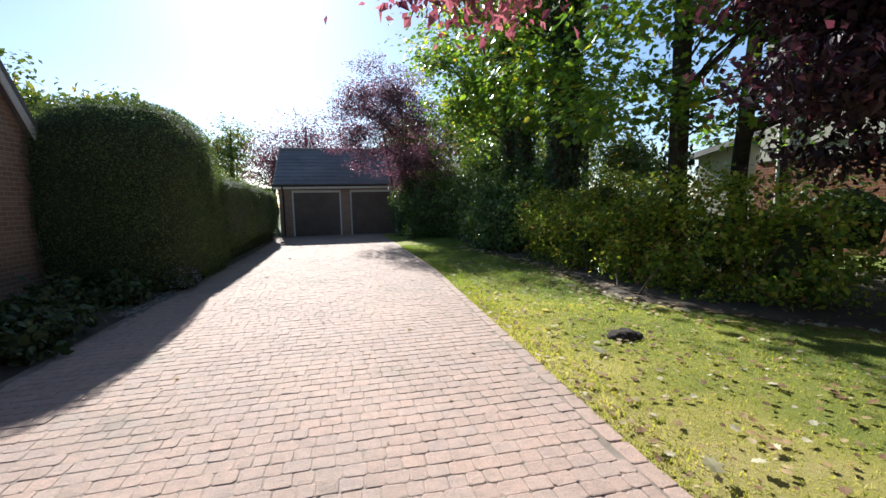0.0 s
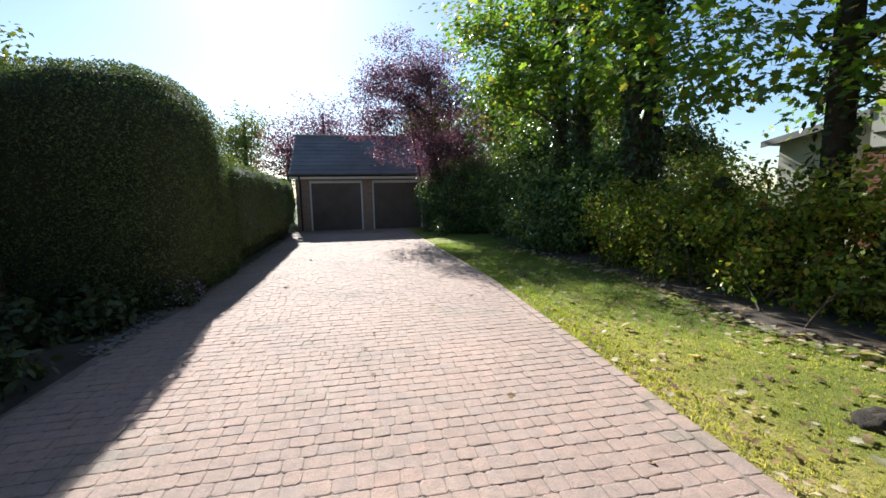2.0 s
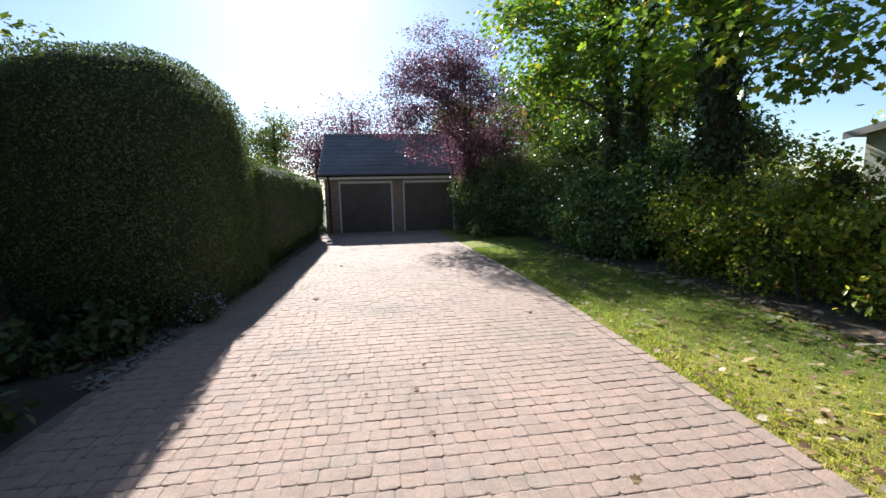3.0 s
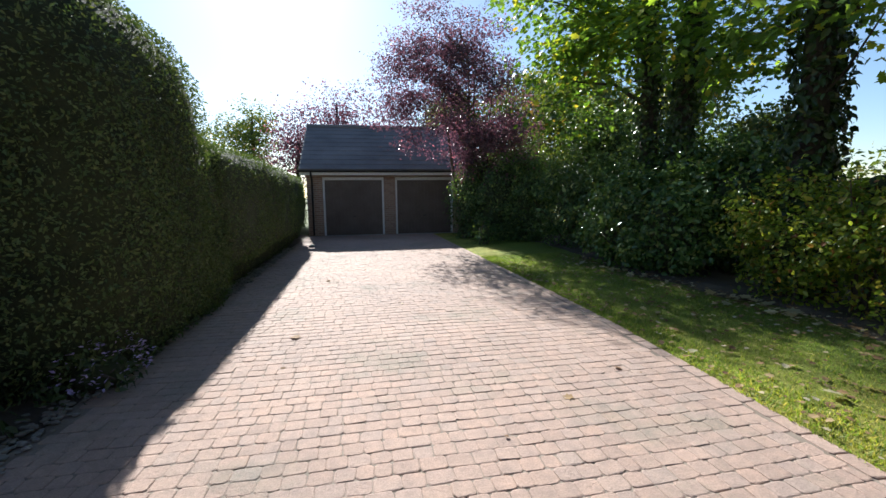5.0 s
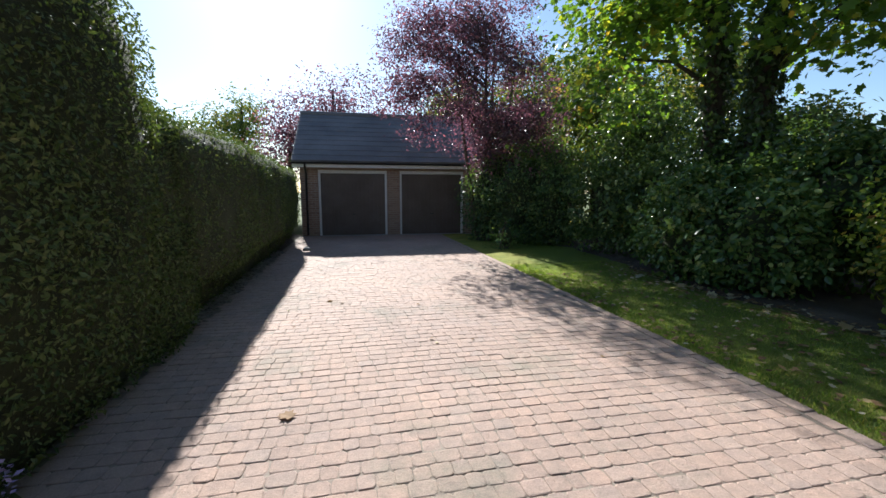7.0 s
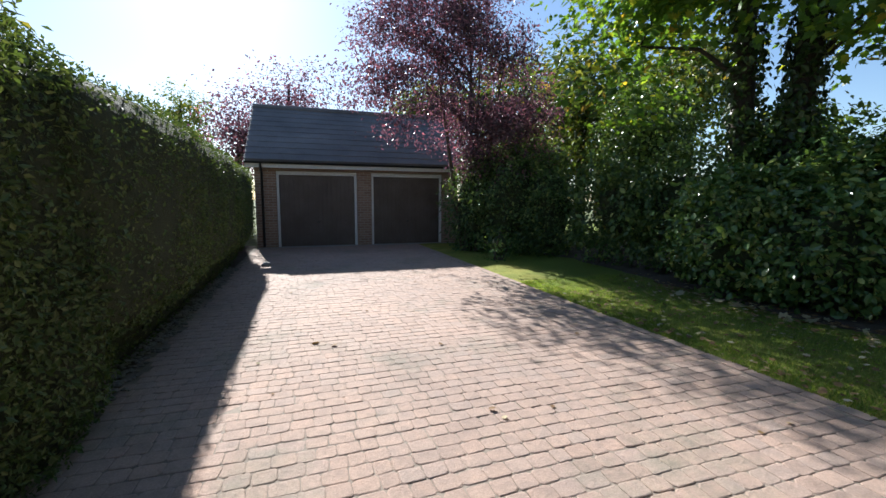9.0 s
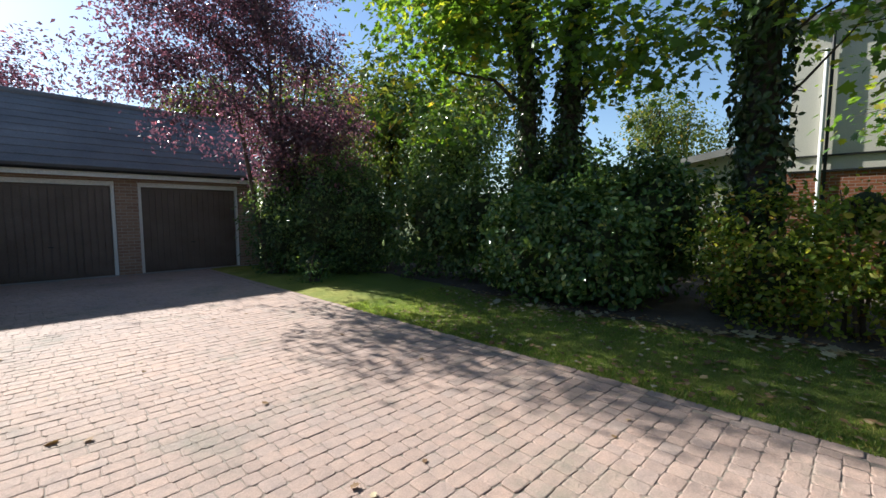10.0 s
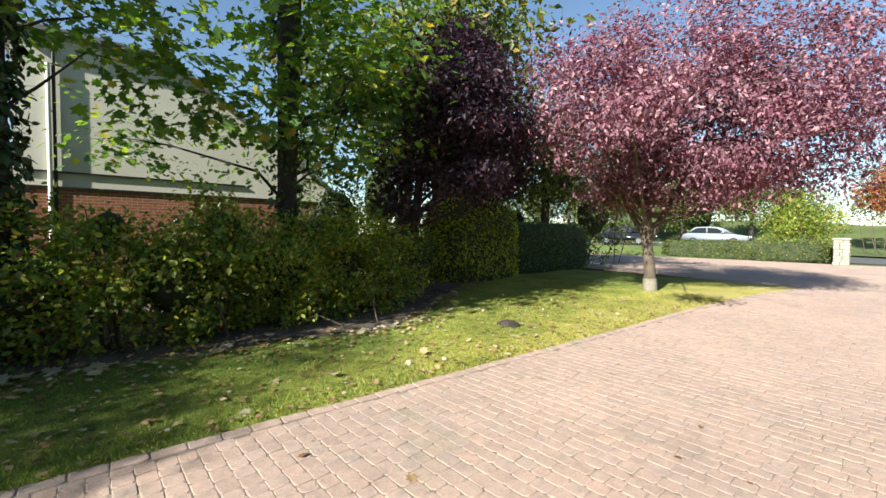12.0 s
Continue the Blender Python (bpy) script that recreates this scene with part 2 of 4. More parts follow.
L_GREENGRASS = leaf_material("green_grass_blade", [(0.0, (0.13, 0.21, 0.045)), (0.55, (0.21, 0.31, 0.065)), (0.9, (0.34, 0.40, 0.09)), (1.0, (0.52, 0.46, 0.18))], 0.6, 0.5, (1.35, 1.4, 0.6))
L_BED = leaf_material("bed_plant_leaf", [(0.0, (0.03, 0.06, 0.02)), (0.6, (0.06, 0.095, 0.03)), (1.0, (0.10, 0.12, 0.05))], 0.5, 0.25)
L_FLOWER = leaf_material("lilac_petal", [(0.0, (0.420, 0.324, 0.600)), (1.0, (0.720, 0.600, 0.864))], 0.6, 0.3, (1.0, 0.9, 1.1))


# ---- helpers of this scene ----
def finish(ob, mat, parent=None, label="", smooth=False):
    if mat and not ob.data.materials:
        ob.data.materials.append(mat)
    ob.data.polygons.foreach_set("use_smooth", [smooth] * len(ob.data.polygons))
    if parent:
        ob.parent = parent
    if label:
        ob["label"] = label
    return ob


def part(name, bm, material, parent=None, label="", smooth=False):
    me = bpy.data.meshes.new(name)
    bm.to_mesh(me)
    bm.free()
    return finish(new(name, me), material, parent, label, smooth)


def grid_mesh(name, verts, faces, mat, parent=None, label="", smooth=False):
    """One mesh from arrays: verts n x 3, faces m x k, all of k corners."""
    verts, faces = np.asarray(verts, dtype=np.float32), np.asarray(faces, dtype=np.int32)
    m, k = faces.shape
    me = bpy.data.meshes.new(name)
    me.vertices.add(len(verts)), me.loops.add(m * k), me.polygons.add(m)
    me.vertices.foreach_set("co", verts.ravel())
    me.loops.foreach_set("vertex_index", faces.ravel())
    me.polygons.foreach_set("loop_start", np.arange(0, m * k, k, dtype=np.int32))
    me.update(calc_edges=True)
    return finish(new(name, me), mat, parent, label, smooth)


def empty(name, place=(0, 0, 0)):
    ob = new(name)
    ob.location = place
    ob.empty_display_size = 0.2
    return ob


def at_world(ob):
    """Keeps a part built in world coordinates in its place under a thing that stands elsewhere."""
    ob.matrix_parent_inverse = Matrix.Translation(-Vector(ob.parent.location))
    return ob


def box_bm(x0, x1, y0, y1, z0, z1, bevel=0.0, bm=None):
    bm = bm or bmesh.new()
    made = bmesh.ops.create_cube(bm, size=1.0)["verts"]
    for v in made:
        v.co = Vector(((x0 + x1) / 2 + v.co.x * (x1 - x0), (y0 + y1) / 2 + v.co.y * (y1 - y0), (z0 + z1) / 2 + v.co.z * (z1 - z0)))
    if bevel:
        edges = list({e for v in made for e in v.link_edges})
        bmesh.ops.bevel(bm, geom=edges, offset=bevel, segments=2, affect="EDGES", profile=0.6)
    return bm


def prism_bm(points, axis, a, b):
    """A polygon given in two coordinates, drawn out along the third axis from a to b."""
    bm = bmesh.new()

    def put(p, d):
        return {"x": (d, p[0], p[1]), "y": (p[0], d, p[1]), "z": (p[0], p[1], d)}[axis]

    lo = [bm.verts.new(put(p, a)) for p in points]
    hi = [bm.verts.new(put(p, b)) for p in points]
    bm.faces.new(lo), bm.faces.new(hi)
    for i in range(len(points)):
        j = (i + 1) % len(points)
        bm.faces.new((lo[i], lo[j], hi[j], hi[i]))
    bmesh.ops.recalc_face_normals(bm, faces=bm.faces)
    return bm


def tube_arrays(path, radii, sides=8, wobble=0.0, rng=None):
    path = [Vector(p) for p in path]
    rings = []
    for i, p in enumerate(path):
        d = (path[min(i + 1, len(path) - 1)] - path[max(i - 1, 0)]).normalized()
        u = d.orthogonal().normalized() if i == 0 else (u - d * u.dot(d)).normalized()
        v = d.cross(u)
        for k in range(sides):
            a = 2 * math.pi * k / sides
            r = radii[i] * (1 + (wobble * (rng.random() - 0.5) if rng else 0))
            rings.append(p + (u * math.cos(a) + v * math.sin(a)) * r)
    faces = []
    for i in range(len(path) - 1):
        for k in range(sides):
            a, b = i * sides + k, i * sides + (k + 1) % sides
            faces.append((a, b, b + sides, a + sides))
    return np.array([tuple(c) for c in rings]), np.array(faces)


def join_arrays(pieces):
    vs, fs, n = [], [], 0
    for v, f in pieces:
        vs.append(v), fs.append(f + n)
        n += len(v)
    return np.concatenate(vs), np.concatenate(fs)


OVAL = (np.array([(0, 0, 0), (0.26, 0.4, 0.07), (0, 1, -0.06), (-0.26, 0.4, 0.07)]), np.array([(0, 1, 2), (0, 2, 3)]))
BROAD = (np.array([(0, 0, 0), (0.24, 0.22, 0.05), (0.27, 0.6, 0.05), (0, 1, -0.08), (-0.27, 0.6, 0.05), (-0.24, 0.22, 0.05), (0, 0.5, 0)]),
         np.array([(6, 0, 1), (6, 1, 2), (6, 2, 3), (6, 3, 4), (6, 4, 5), (6, 5, 0)]))
_lobe = [(0.0, 0.0), (0.34, 0.02), (0.26, 0.24), (0.52, 0.42), (0.28, 0.52), (0.3, 0.8), (0.12, 0.72), (0.0, 1.0)]
_ring = _lobe + [(-x, y) for x, y in _lobe[-2:0:-1]]
MAPLE = (np.array([(x, y, 0.12 * abs(x) - 0.1 * y * y) for x, y in _ring] + [(0, 0.35, 0)]),
         np.array([(len(_ring), i, (i + 1) % len(_ring)) for i in range(len(_ring))]))
BLADE = (np.array([(-0.05, 0, 0), (0.05, 0, 0), (0.03, 0.6, 0.1), (0, 1, 0.3)]), np.array([(0, 1, 2), (0, 2, 3)]))


def unit(v):
    return v / np.maximum(np.linalg.norm(v, axis=-1, keepdims=True), 1e-6)


def leaf_arrays(rng, pts, out, size, shape, tilt=0.8, up=0.5, droop=0.5, spread=0.35):
    """Leaves at pts: faces turned outwards, upwards and at random, tips hanging by droop."""
    n = len(pts)
    nrm = unit(out * 0.7 + np.array((0, 0, up)) + rng.normal(0, tilt, (n, 3)))
    ax = rng.normal(0, 1, (n, 3)) + np.array((0, 0, -droop)) + out * 0.5
    ax = unit(ax - nrm * (ax * nrm).sum(1, keepdims=True))
    side = np.cross(ax, nrm)
    s = np.asarray(size) * (1 + spread * rng.normal(0, 1, n)).clip(0.4, 1.8)
    tv, tf = shape
    co = pts[:, None, :] + s[:, None, None] * (side[:, None, :] * tv[None, :, 0, None] + ax[:, None, :] * tv[None, :, 1, None] + nrm[:, None, :] * tv[None, :, 2, None])
    faces = (np.arange(n)[:, None, None] * len(tv) + tf[None]).reshape(-1, 3)
    return co.reshape(-1, 3), faces


def lobe_points(rng, lobes, n, shell=0.35, flat=2.0):
    """Points inside ellipsoids (x, y, z, rx, ry, rz), thicker towards their outsides; returns the points and the ways out."""
    lobes = np.array(lobes, dtype=float)
    w = (lobes[:, 3] * lobes[:, 4] * lobes[:, 5]) ** (2 / 3)
    pick = rng.choice(len(lobes), n, p=w / w.sum())
    d = unit(rng.normal(0, 1, (n, 3)))
    if flat > 2:
        d = d / (np.abs(d) ** flat).sum(1, keepdims=True) ** (1 / flat)
    r = 1 - shell * rng.random(n) ** 1.3
    l = lobes[pick]
    return l[:, :3] + d * l[:, 3:] * r[:, None], unit(d / l[:, 3:])


def clustered(rng, lobes, clusters, per, spread, shell=0.75, layer=0.55):
    """Twig-end clusters of leaves, gathered in sprays with gaps between them."""
    c, out = lobe_points(rng, lobes, clusters * 2, shell)
    dense = np.array([noise.fractal(Vector((q[0] * 0.85, q[1] * 0.85, q[2] * 1.5)), 1.0, 2.0, 3) for q in c]) + 0.12 * rng.normal(0, 1, len(c))
    pick = np.argsort(-dense)[: int(clusters * 1.15)]
    pick = rng.permutation(pick)[:clusters]
    c, out = c[pick], out[pick]
    pts = np.repeat(c, per, 0) + rng.normal(0, 1, (clusters * per, 3)) * np.array((spread, spread, spread * layer))
    return c, pts, np.repeat(out, per, 0)


def blob(name, lobe, mat, parent, flat=2.0, rough=0.06, scale=1.5, rings=20, label=""):
    """A lumpy closed body."""
    x, y, z, rx, ry, rz = lobe
    vs, fs = [], []
    seg = rings * 2
    for i in range(rings + 1):
        t = math.pi * i / rings
        for k in range(seg):
            p = 2 * math.pi * k / seg
            d = Vector((math.sin(t) * math.cos(p), math.sin(t) * math.sin(p), math.cos(t)))
            if flat > 2:
                d /= (abs(d.x) ** flat + abs(d.y) ** flat + abs(d.z) ** flat) ** (1 / flat)
            f = 1 + rough * noise.fractal(Vector((d.x * rx, d.y * ry, d.z * rz)) * scale + Vector((x, y, z)), 1.0, 2.0, 3)
            vs.append((x + d.x * rx * f, y + d.y * ry * f, z + d.z * rz * f))
    for i in range(rings):
        for k in range(seg):
            k2 = (k + 1) % seg
            fs.append((i * seg + k, i * seg + k2, (i + 1) * seg + k2, (i + 1) * seg + k))
    return grid_mesh(name, vs, fs, mat, parent, label, True)


# ---- ground ----
def ground_sheet():
    bm = bmesh.new()
    bmesh.ops.create_grid(bm, x_segments=40, y_segments=40, size=400)
    for v in bm.verts:
        v.co.z = -0.06
    tagged(part("ground", bm, M_FIELD), "rough grassy soil that reaches the horizon", "ground", kind="structure")


ground_sheet()


def lawn_edge(y):
    """x of the paving's edge against the lawn."""
    if y < 2:
        return 1.66 - 0.012 * (2 - y) ** 2
    return 1.66 + 0.36 * min(1, (y - 2) / 7) - 0.10 * max(0, (y - 10.5) / 6)


def border_edge(y):
    """x where the lawn gives way to the shrubs' soil."""
    return 3.95 + 0.2 * math.sin(y * 0.9) + max(0, 5 - y) * 0.62


def strip(name, xs0, xs1, ys, z, mat, cross=8, rise=None):
    vs, fs = [], []
    for y in ys:
        a, b = xs0(y), xs1(y)
        for k in range(cross + 1):
            x = a + (b - a) * k / cross
            vs.append((x, y, z + (rise(x, y) if rise else 0)))
    for i in range(len(ys) - 1):
        for k in range(cross):
            o = i * (cross + 1) + k
            fs.append((o, o + 1, o + cross + 2, o + cross + 1))
    return grid_mesh(name, vs, fs, mat)


pavement = tagged(strip("pavement", lambda y: -3.0 if y > -6 else -14.0, lambda y: lawn_edge(y) if y > -7 else min(16.0, 1.2 + (-7 - y) * 6), list(np.arange(-22, 21.2, 0.5)), -0.0048, M_JOINT, 6),
                  "sandy joints between the blocks of a driveway", "driveway", kind="structure")
lawn = tagged(strip("lawn", lambda y: lawn_edge(y) + 0.005 if y > -7 else 30, lambda y: 30.0, list(np.arange(-6.9, 30, 0.3)), -0.02, M_LAWN, 60,
                    lambda x, y: 0.03 * min(1, max(0, x - lawn_edge(y)) / 0.3) + 0.03 * noise.noise(Vector((x * 0.8, y * 0.8, 0)))),
              "patchy mown lawn, yellowed by drought, beside the driveway", "lawn", kind="structure")
bed_soil = tagged(strip("flower_bed", lambda y: -9.0, lambda y: -2.98, list(np.arange(-4, 22, 0.4)), -0.01, M_SOIL, 12,
                        lambda x, y: 0.05 * min(1, (-2.98 - x) / 0.3) + 0.02 * noise.noise(Vector((x * 2, y * 2, 3)))),
                  "dark soil bed along the driveway's shady side", "flower bed", kind="structure")
shrub_soil = tagged(strip("shrub_border", border_edge, lambda y: 9.5, list(np.arange(-2, 19, 0.2)), 0.0, M_SOIL, 60,
                          lambda x, y: -0.05 + 0.09 * min(1, (x - border_edge(y)) / 0.5) + 0.04 * noise.noise(Vector((x * 2.5, y * 2.5, 7)))),
                    "bare dark soil with leaf litter under the hedge", "border", kind="structure")


# ---- driveway blocks ----
def block_arrays(cx, cy, lx, ly, dz, yaw, depth=0.03, inset=0.006, cut=0.016, seed=6):
    """Tumbled paving blocks, all at once: corners knocked off, arrises rounded over, tops a little out of level."""
    rng = np.random.default_rng(seed)
    n = len(cx)
    sx = np.array([-1, 1, 1, 1, 1, -1, -1, -1])
    sy = np.array([-1, -1, -1, 1, 1, 1, 1, -1])
    kx = np.array([1, 1, 0, 0, 1, 1, 0, 0])
    c8 = cut * (0.5 + 0.9 * rng.random((n, 8)))
    mx = sx[None] * (lx[:, None] / 2 - kx[None] * c8)
    my = sy[None] * (ly[:, None] / 2 - (1 - kx)[None] * c8)
    mid = np.stack([mx, my], -1) + rng.normal(0, 0.0022, (n, 8, 2))
    scale = np.stack([1 - 2 * inset / lx, 1 - 2 * inset / ly], -1)[:, None, :]
    top = mid * scale + rng.normal(0, 0.0014, (n, 8, 2))
    xy = np.concatenate([top, mid, mid], 1)
    c, s = np.cos(yaw)[:, None], np.sin(yaw)[:, None]
    X = cx[:, None] + xy[..., 0] * c - xy[..., 1] * s
    Y = cy[:, None] + xy[..., 0] * s + xy[..., 1] * c
    lean = rng.normal(0, 0.009, (n, 1)) * xy[..., 0] + rng.normal(0, 0.010, (n, 1)) * xy[..., 1]
    worn = 0.002 + 0.0015 * rng.random((n, 8))
    Z = np.concatenate([np.zeros((n, 8)), -worn, np.full((n, 8), -depth)], 1) + dz[:, None] + lean
    v = np.stack([X, Y, Z], -1).reshape(-1, 3)
    f = [(0, 1, 2, 7), (2, 3, 6, 7), (3, 4, 5, 6)]
    for r in (0, 8):
        for k in range(8):
            k2 = (k + 1) % 8
            f.append((r + k, r + 8 + k, r + 8 + k2, r + k2))
    return v, (np.arange(n)[:, None, None] * 24 + np.array(f)[None]).reshape(-1, 4)


def driveway():
    rng = np.random.default_rng(3)
    near, far = [], []
    y = -21.5
    while y < 20.95:
        big = 1.5 if y < -7 else 1.0
        course = big * (0.117 + 0.007 * (rng.random() - 0.5))
        left = -2.96 if y > -6 else -13.0
        right = lawn_edge(y) - 0.13 if y > -7 else min(15.5, 1.0 + (-7 - y) * 6)
        x = left + rng.random() * 0.12
        while x < right - 0.05:
            l = min(big * rng.choice((0.10, 0.12, 0.13, 0.14, 0.155)), right - x)
            wave = [0.07 * noise.noise(Vector((q * 0.4, y * 0.25, 1))) for q in (x, x + l)]
            row = (x + l / 2, y + course / 2 + sum(wave) / 2, l - 0.001 - 0.003 * rng.random(), course - 0.0005 - 0.004 * rng.random(),
                   0.0013 * rng.normal(), (wave[1] - wave[0]) / l + 0.014 * rng.normal())
            (near if 9.6 < y < 11.4 and -2.0 < x < 1.9 and len(near) < 300 else far).append(row)
            x += l
        y += course
    y = -6.5
    while y < 20.9:
        x, l = lawn_edge(y), 0.2 + 0.02 * rng.random()
        slope = math.atan2(lawn_edge(y + l) - x, l)
        far.append((x - 0.06, y + l / 2, 0.115, l - 0.01, 0.003 + 0.0015 * rng.normal(), -slope + 0.008 * rng.normal()))
        y += l
    a = np.array(far)
    v, f = block_arrays(*a.T)
    rest = grid_mesh("paving_blocks", v, f, M_BLOCK, pavement)
    tagged(rest, "weathered pinkish-buff concrete paving blocks", kind="stuff")
    shared = {}
    for cx, cy, lx, ly, dz, yaw in near:
        key = (round(lx / 0.01), rng.integers(4))
        if key not in shared:
            one = np.array
            v, f = block_arrays(one([0.0]), one([0.0]), one([key[0] * 0.01 - 0.002]), one([0.113]), one([0.0]), one([0.0]), seed=key[0] * 7 + int(key[1]))
            ob = grid_mesh("paving_block", v, f, M_BLOCK, pavement)
            shared[key] = ob.data
        else:
            ob = finish(new("paving_block", shared[key]), M_BLOCK, pavement)
        ob.matrix_local = pose(cx, cy, dz, 0, 0, math.degrees(yaw))


# ---- buildings ----
def garage():
    g = tagged(empty("garage", (0, 21, 0)), "detached double garage of buff brick with a tiled roof", "garage")
    W0, W1, F, B, H = -2.9, 3.2, 21.0, 26.2, 2.4
    doors = ((-2.26, -0.12), (0.46, 2.60))

    def p(name, bm, mat, label="", parent=None, smooth=False):
        return at_world(part(name, bm, mat, g, label, smooth)) if parent is None else part(name, bm, mat, parent, label, smooth)

    for a, b in ((W0, doors[0][0] - 0.07), (doors[0][1] + 0.07, doors[1][0] - 0.07), (doors[1][1] + 0.07, W1)):
        p("pier", box_bm(a, b, F, F + 0.25, 0, H, 0.006), M_BRICK)
    p("lintel", box_bm(doors[0][0] - 0.07, doors[0][1] + 0.07, F + 0.003, F + 0.25, 2.22, H), M_BRICK)
    p("lintel", box_bm(doors[1][0] - 0.07, doors[1][1] + 0.07, F + 0.003, F + 0.25, 2.22, H), M_BRICK)
    p("side_wall", box_bm(W0, W0 + 0.25, F + 0.251, B - 0.251, 0, H), M_BRICK)
    p("side_wall", box_bm(W1 - 0.25, W1, F + 0.251, B - 0.251, 0, H), M_BRICK)
    p("back_wall", box_bm(W0, W1, B - 0.25, B, 0, H), M_BRICK)
    ridge_y, ridge_z = (F + B) / 2, 4.45
    for x in (W0, W1 - 0.25):
        p("gable", prism_bm([(F + 0.02, H + 0.002), (B - 0.02, H + 0.002), (ridge_y, ridge_z - 0.12)], "x", x, x + 0.25), M_BRICK)
    slope = (ridge_z - 2.5) / (ridge_y - F + 0.3)
    for sgn in (-1, 1):
        roof = p("roof_slope", prism_bm([(ridge_y, ridge_z), (ridge_y + sgn * (ridge_y - F + 0.3), 2.5), (ridge_y + sgn * (ridge_y - F + 0.3), 2.42), (ridge_y, ridge_z - 0.1)], "x", W0 - 0.2, W1 + 0.2), M_SLATE, "dark concrete roof tiles")
        bm = bmesh.new()
        courses = 10
        for i in range(courses):
            y0 = ridge_y - F + 0.3
            a, b = y0 * i / courses, y0 * (i + 1) / courses + 0.03
            cols = 22
            for k in range(cols):
                x0 = W0 - 0.21 + (W1 - W0 + 0.42) * k / cols
                x1 = x0 + (W1 - W0 + 0.42) / cols - 0.006
                q = []
                for yy, lift in ((a, 0.008), (b, 0.03)):
                    for xx in (x0, x1):
                        q.append(bm.verts.new((xx, ridge_y + sgn * yy, ridge_z - slope * yy + lift + 0.003 * math.sin(k * 2.3 + i))))
                low = [bm.verts.new((v.co.x, v.co.y, v.co.z - 0.022)) for v in (q[2], q[3])]
                bm.faces.new((q[0], q[1], q[3], q[2])), bm.faces.new((q[2], q[3], low[1], low[0]))
        bmesh.ops.recalc_face_normals(bm, faces=bm.faces)
        tiles = part("roof_tiles", bm, M_SLATE, roof)
        tagged(tiles, kind="stuff")
    v, f = tube_arrays([(W0 - 0.2, ridge_y, ridge_z), (W1 + 0.2, ridge_y, ridge_z)], [0.11, 0.11], 10)
    at_world(grid_mesh("ridge_tile", v, f, M_SLATE, g, "", True))
    p("fascia", box_bm(W0 - 0.2, W1 + 0.2, F - 0.27, F - 0.245, 2.28, 2.43, 0.004), M_WHITE, "white painted fascia board")
    p("soffit", box_bm(W0 - 0.2, W1 + 0.2, F - 0.244, F - 0.004, 2.30, 2.32), M_WHITE)
    bm = bmesh.new()
    for a in range(7):
        t = math.pi * a / 6
        for x in (W0 - 0.22, W1 + 0.22):
            bm.verts.new((x, F - 0.335 + 0.055 * math.cos(t), 2.44 - 0.055 * math.sin(t)))
    bm.verts.ensure_lookup_table()
    for a in range(6):
        bm.faces.new([bm.verts[i] for i in (2 * a, 2 * a + 1, 2 * a + 3, 2 * a + 2)])
    bmesh.ops.solidify(bm, geom=list(bm.faces), thickness=0.004)
    p("gutter", bm, M_BLACK, "black half-round gutter")
    v, f = tube_arrays([(W0 + 0.2, F - 0.33, 2.40), (W0 + 0.2, F - 0.33, 2.3), (W0 + 0.2, F - 0.06, 2.12), (W0 + 0.2, F - 0.06, 0.05)], [0.034] * 4, 10)
    at_world(grid_mesh("downpipe", v, f, M_BLACK, g, "", True))
    for a, b in doors:
        fr = p("door_frame", box_bm(a - 0.068, a, F + 0.06, F + 0.16, 0, 2.21, 0.004), M_WHITE, "white timber garage door frame")
        box = box_bm(b, b + 0.068, F + 0.06, F + 0.16, 0, 2.21, 0.004)
        p("door_frame", box, M_WHITE, "white timber garage door frame")
        p("door_head", box_bm(a - 0.066, b + 0.066, F + 0.05, F + 0.16, 2.11, 2.218, 0.004), M_WHITE)
        door = p("garage_door", box_bm(a + 0.006, b - 0.006, F + 0.115, F + 0.15, 0.02, 2.105, 0.004), M_DOOR, "brown up-and-over garage door with vertical ribs, closed")
        n = 16
        for k in range(n):
            x0 = a + 0.02 + (b - a - 0.04) * k / n
            part("rib", box_bm(x0 + 0.01, x0 + (b - a - 0.04) / n - 0.01, F + 0.098, F + 0.1155, 0.08, 2.05, 0.006), M_DOOR, door)
        part("handle", box_bm((a + b) / 2 - 0.05, (a + b) / 2 + 0.05, F + 0.07, F + 0.099, 0.72, 0.75, 0.008), M_BLACK, door, "black door handle")
    p("threshold", box_bm(W0, W1, F - 0.05, F + 0.16, -0.05, 0.018, 0.004), M_KERB)


def window_parts(h, face, y0, y1, z0, z1, sgn):
    """A framed window in a wall of constant x; the wall behind stays whole."""
    win = at_world(part("window", box_bm(min(face, face + sgn * 0.03), max(face, face + sgn * 0.03), y0, y1, z0, z1), M_GLASS, h, "dark double-glazed window"))
    for a, b, c, d in ((y0 - 0.06, y0, z0 - 0.06, z1 + 0.06), (y1, y1 + 0.06, z0 - 0.06, z1 + 0.06), (y0, y1, z0 - 0.06, z0), (y0, y1, z1, z1 + 0.06), ((y0 + y1) / 2 - 0.03, (y0 + y1) / 2 + 0.03, z0, z1)):
        part("window_frame", box_bm(min(face, face + sgn * 0.05), max(face, face + sgn * 0.05), a, b, c, d, 0.004), M_WHITE, win)


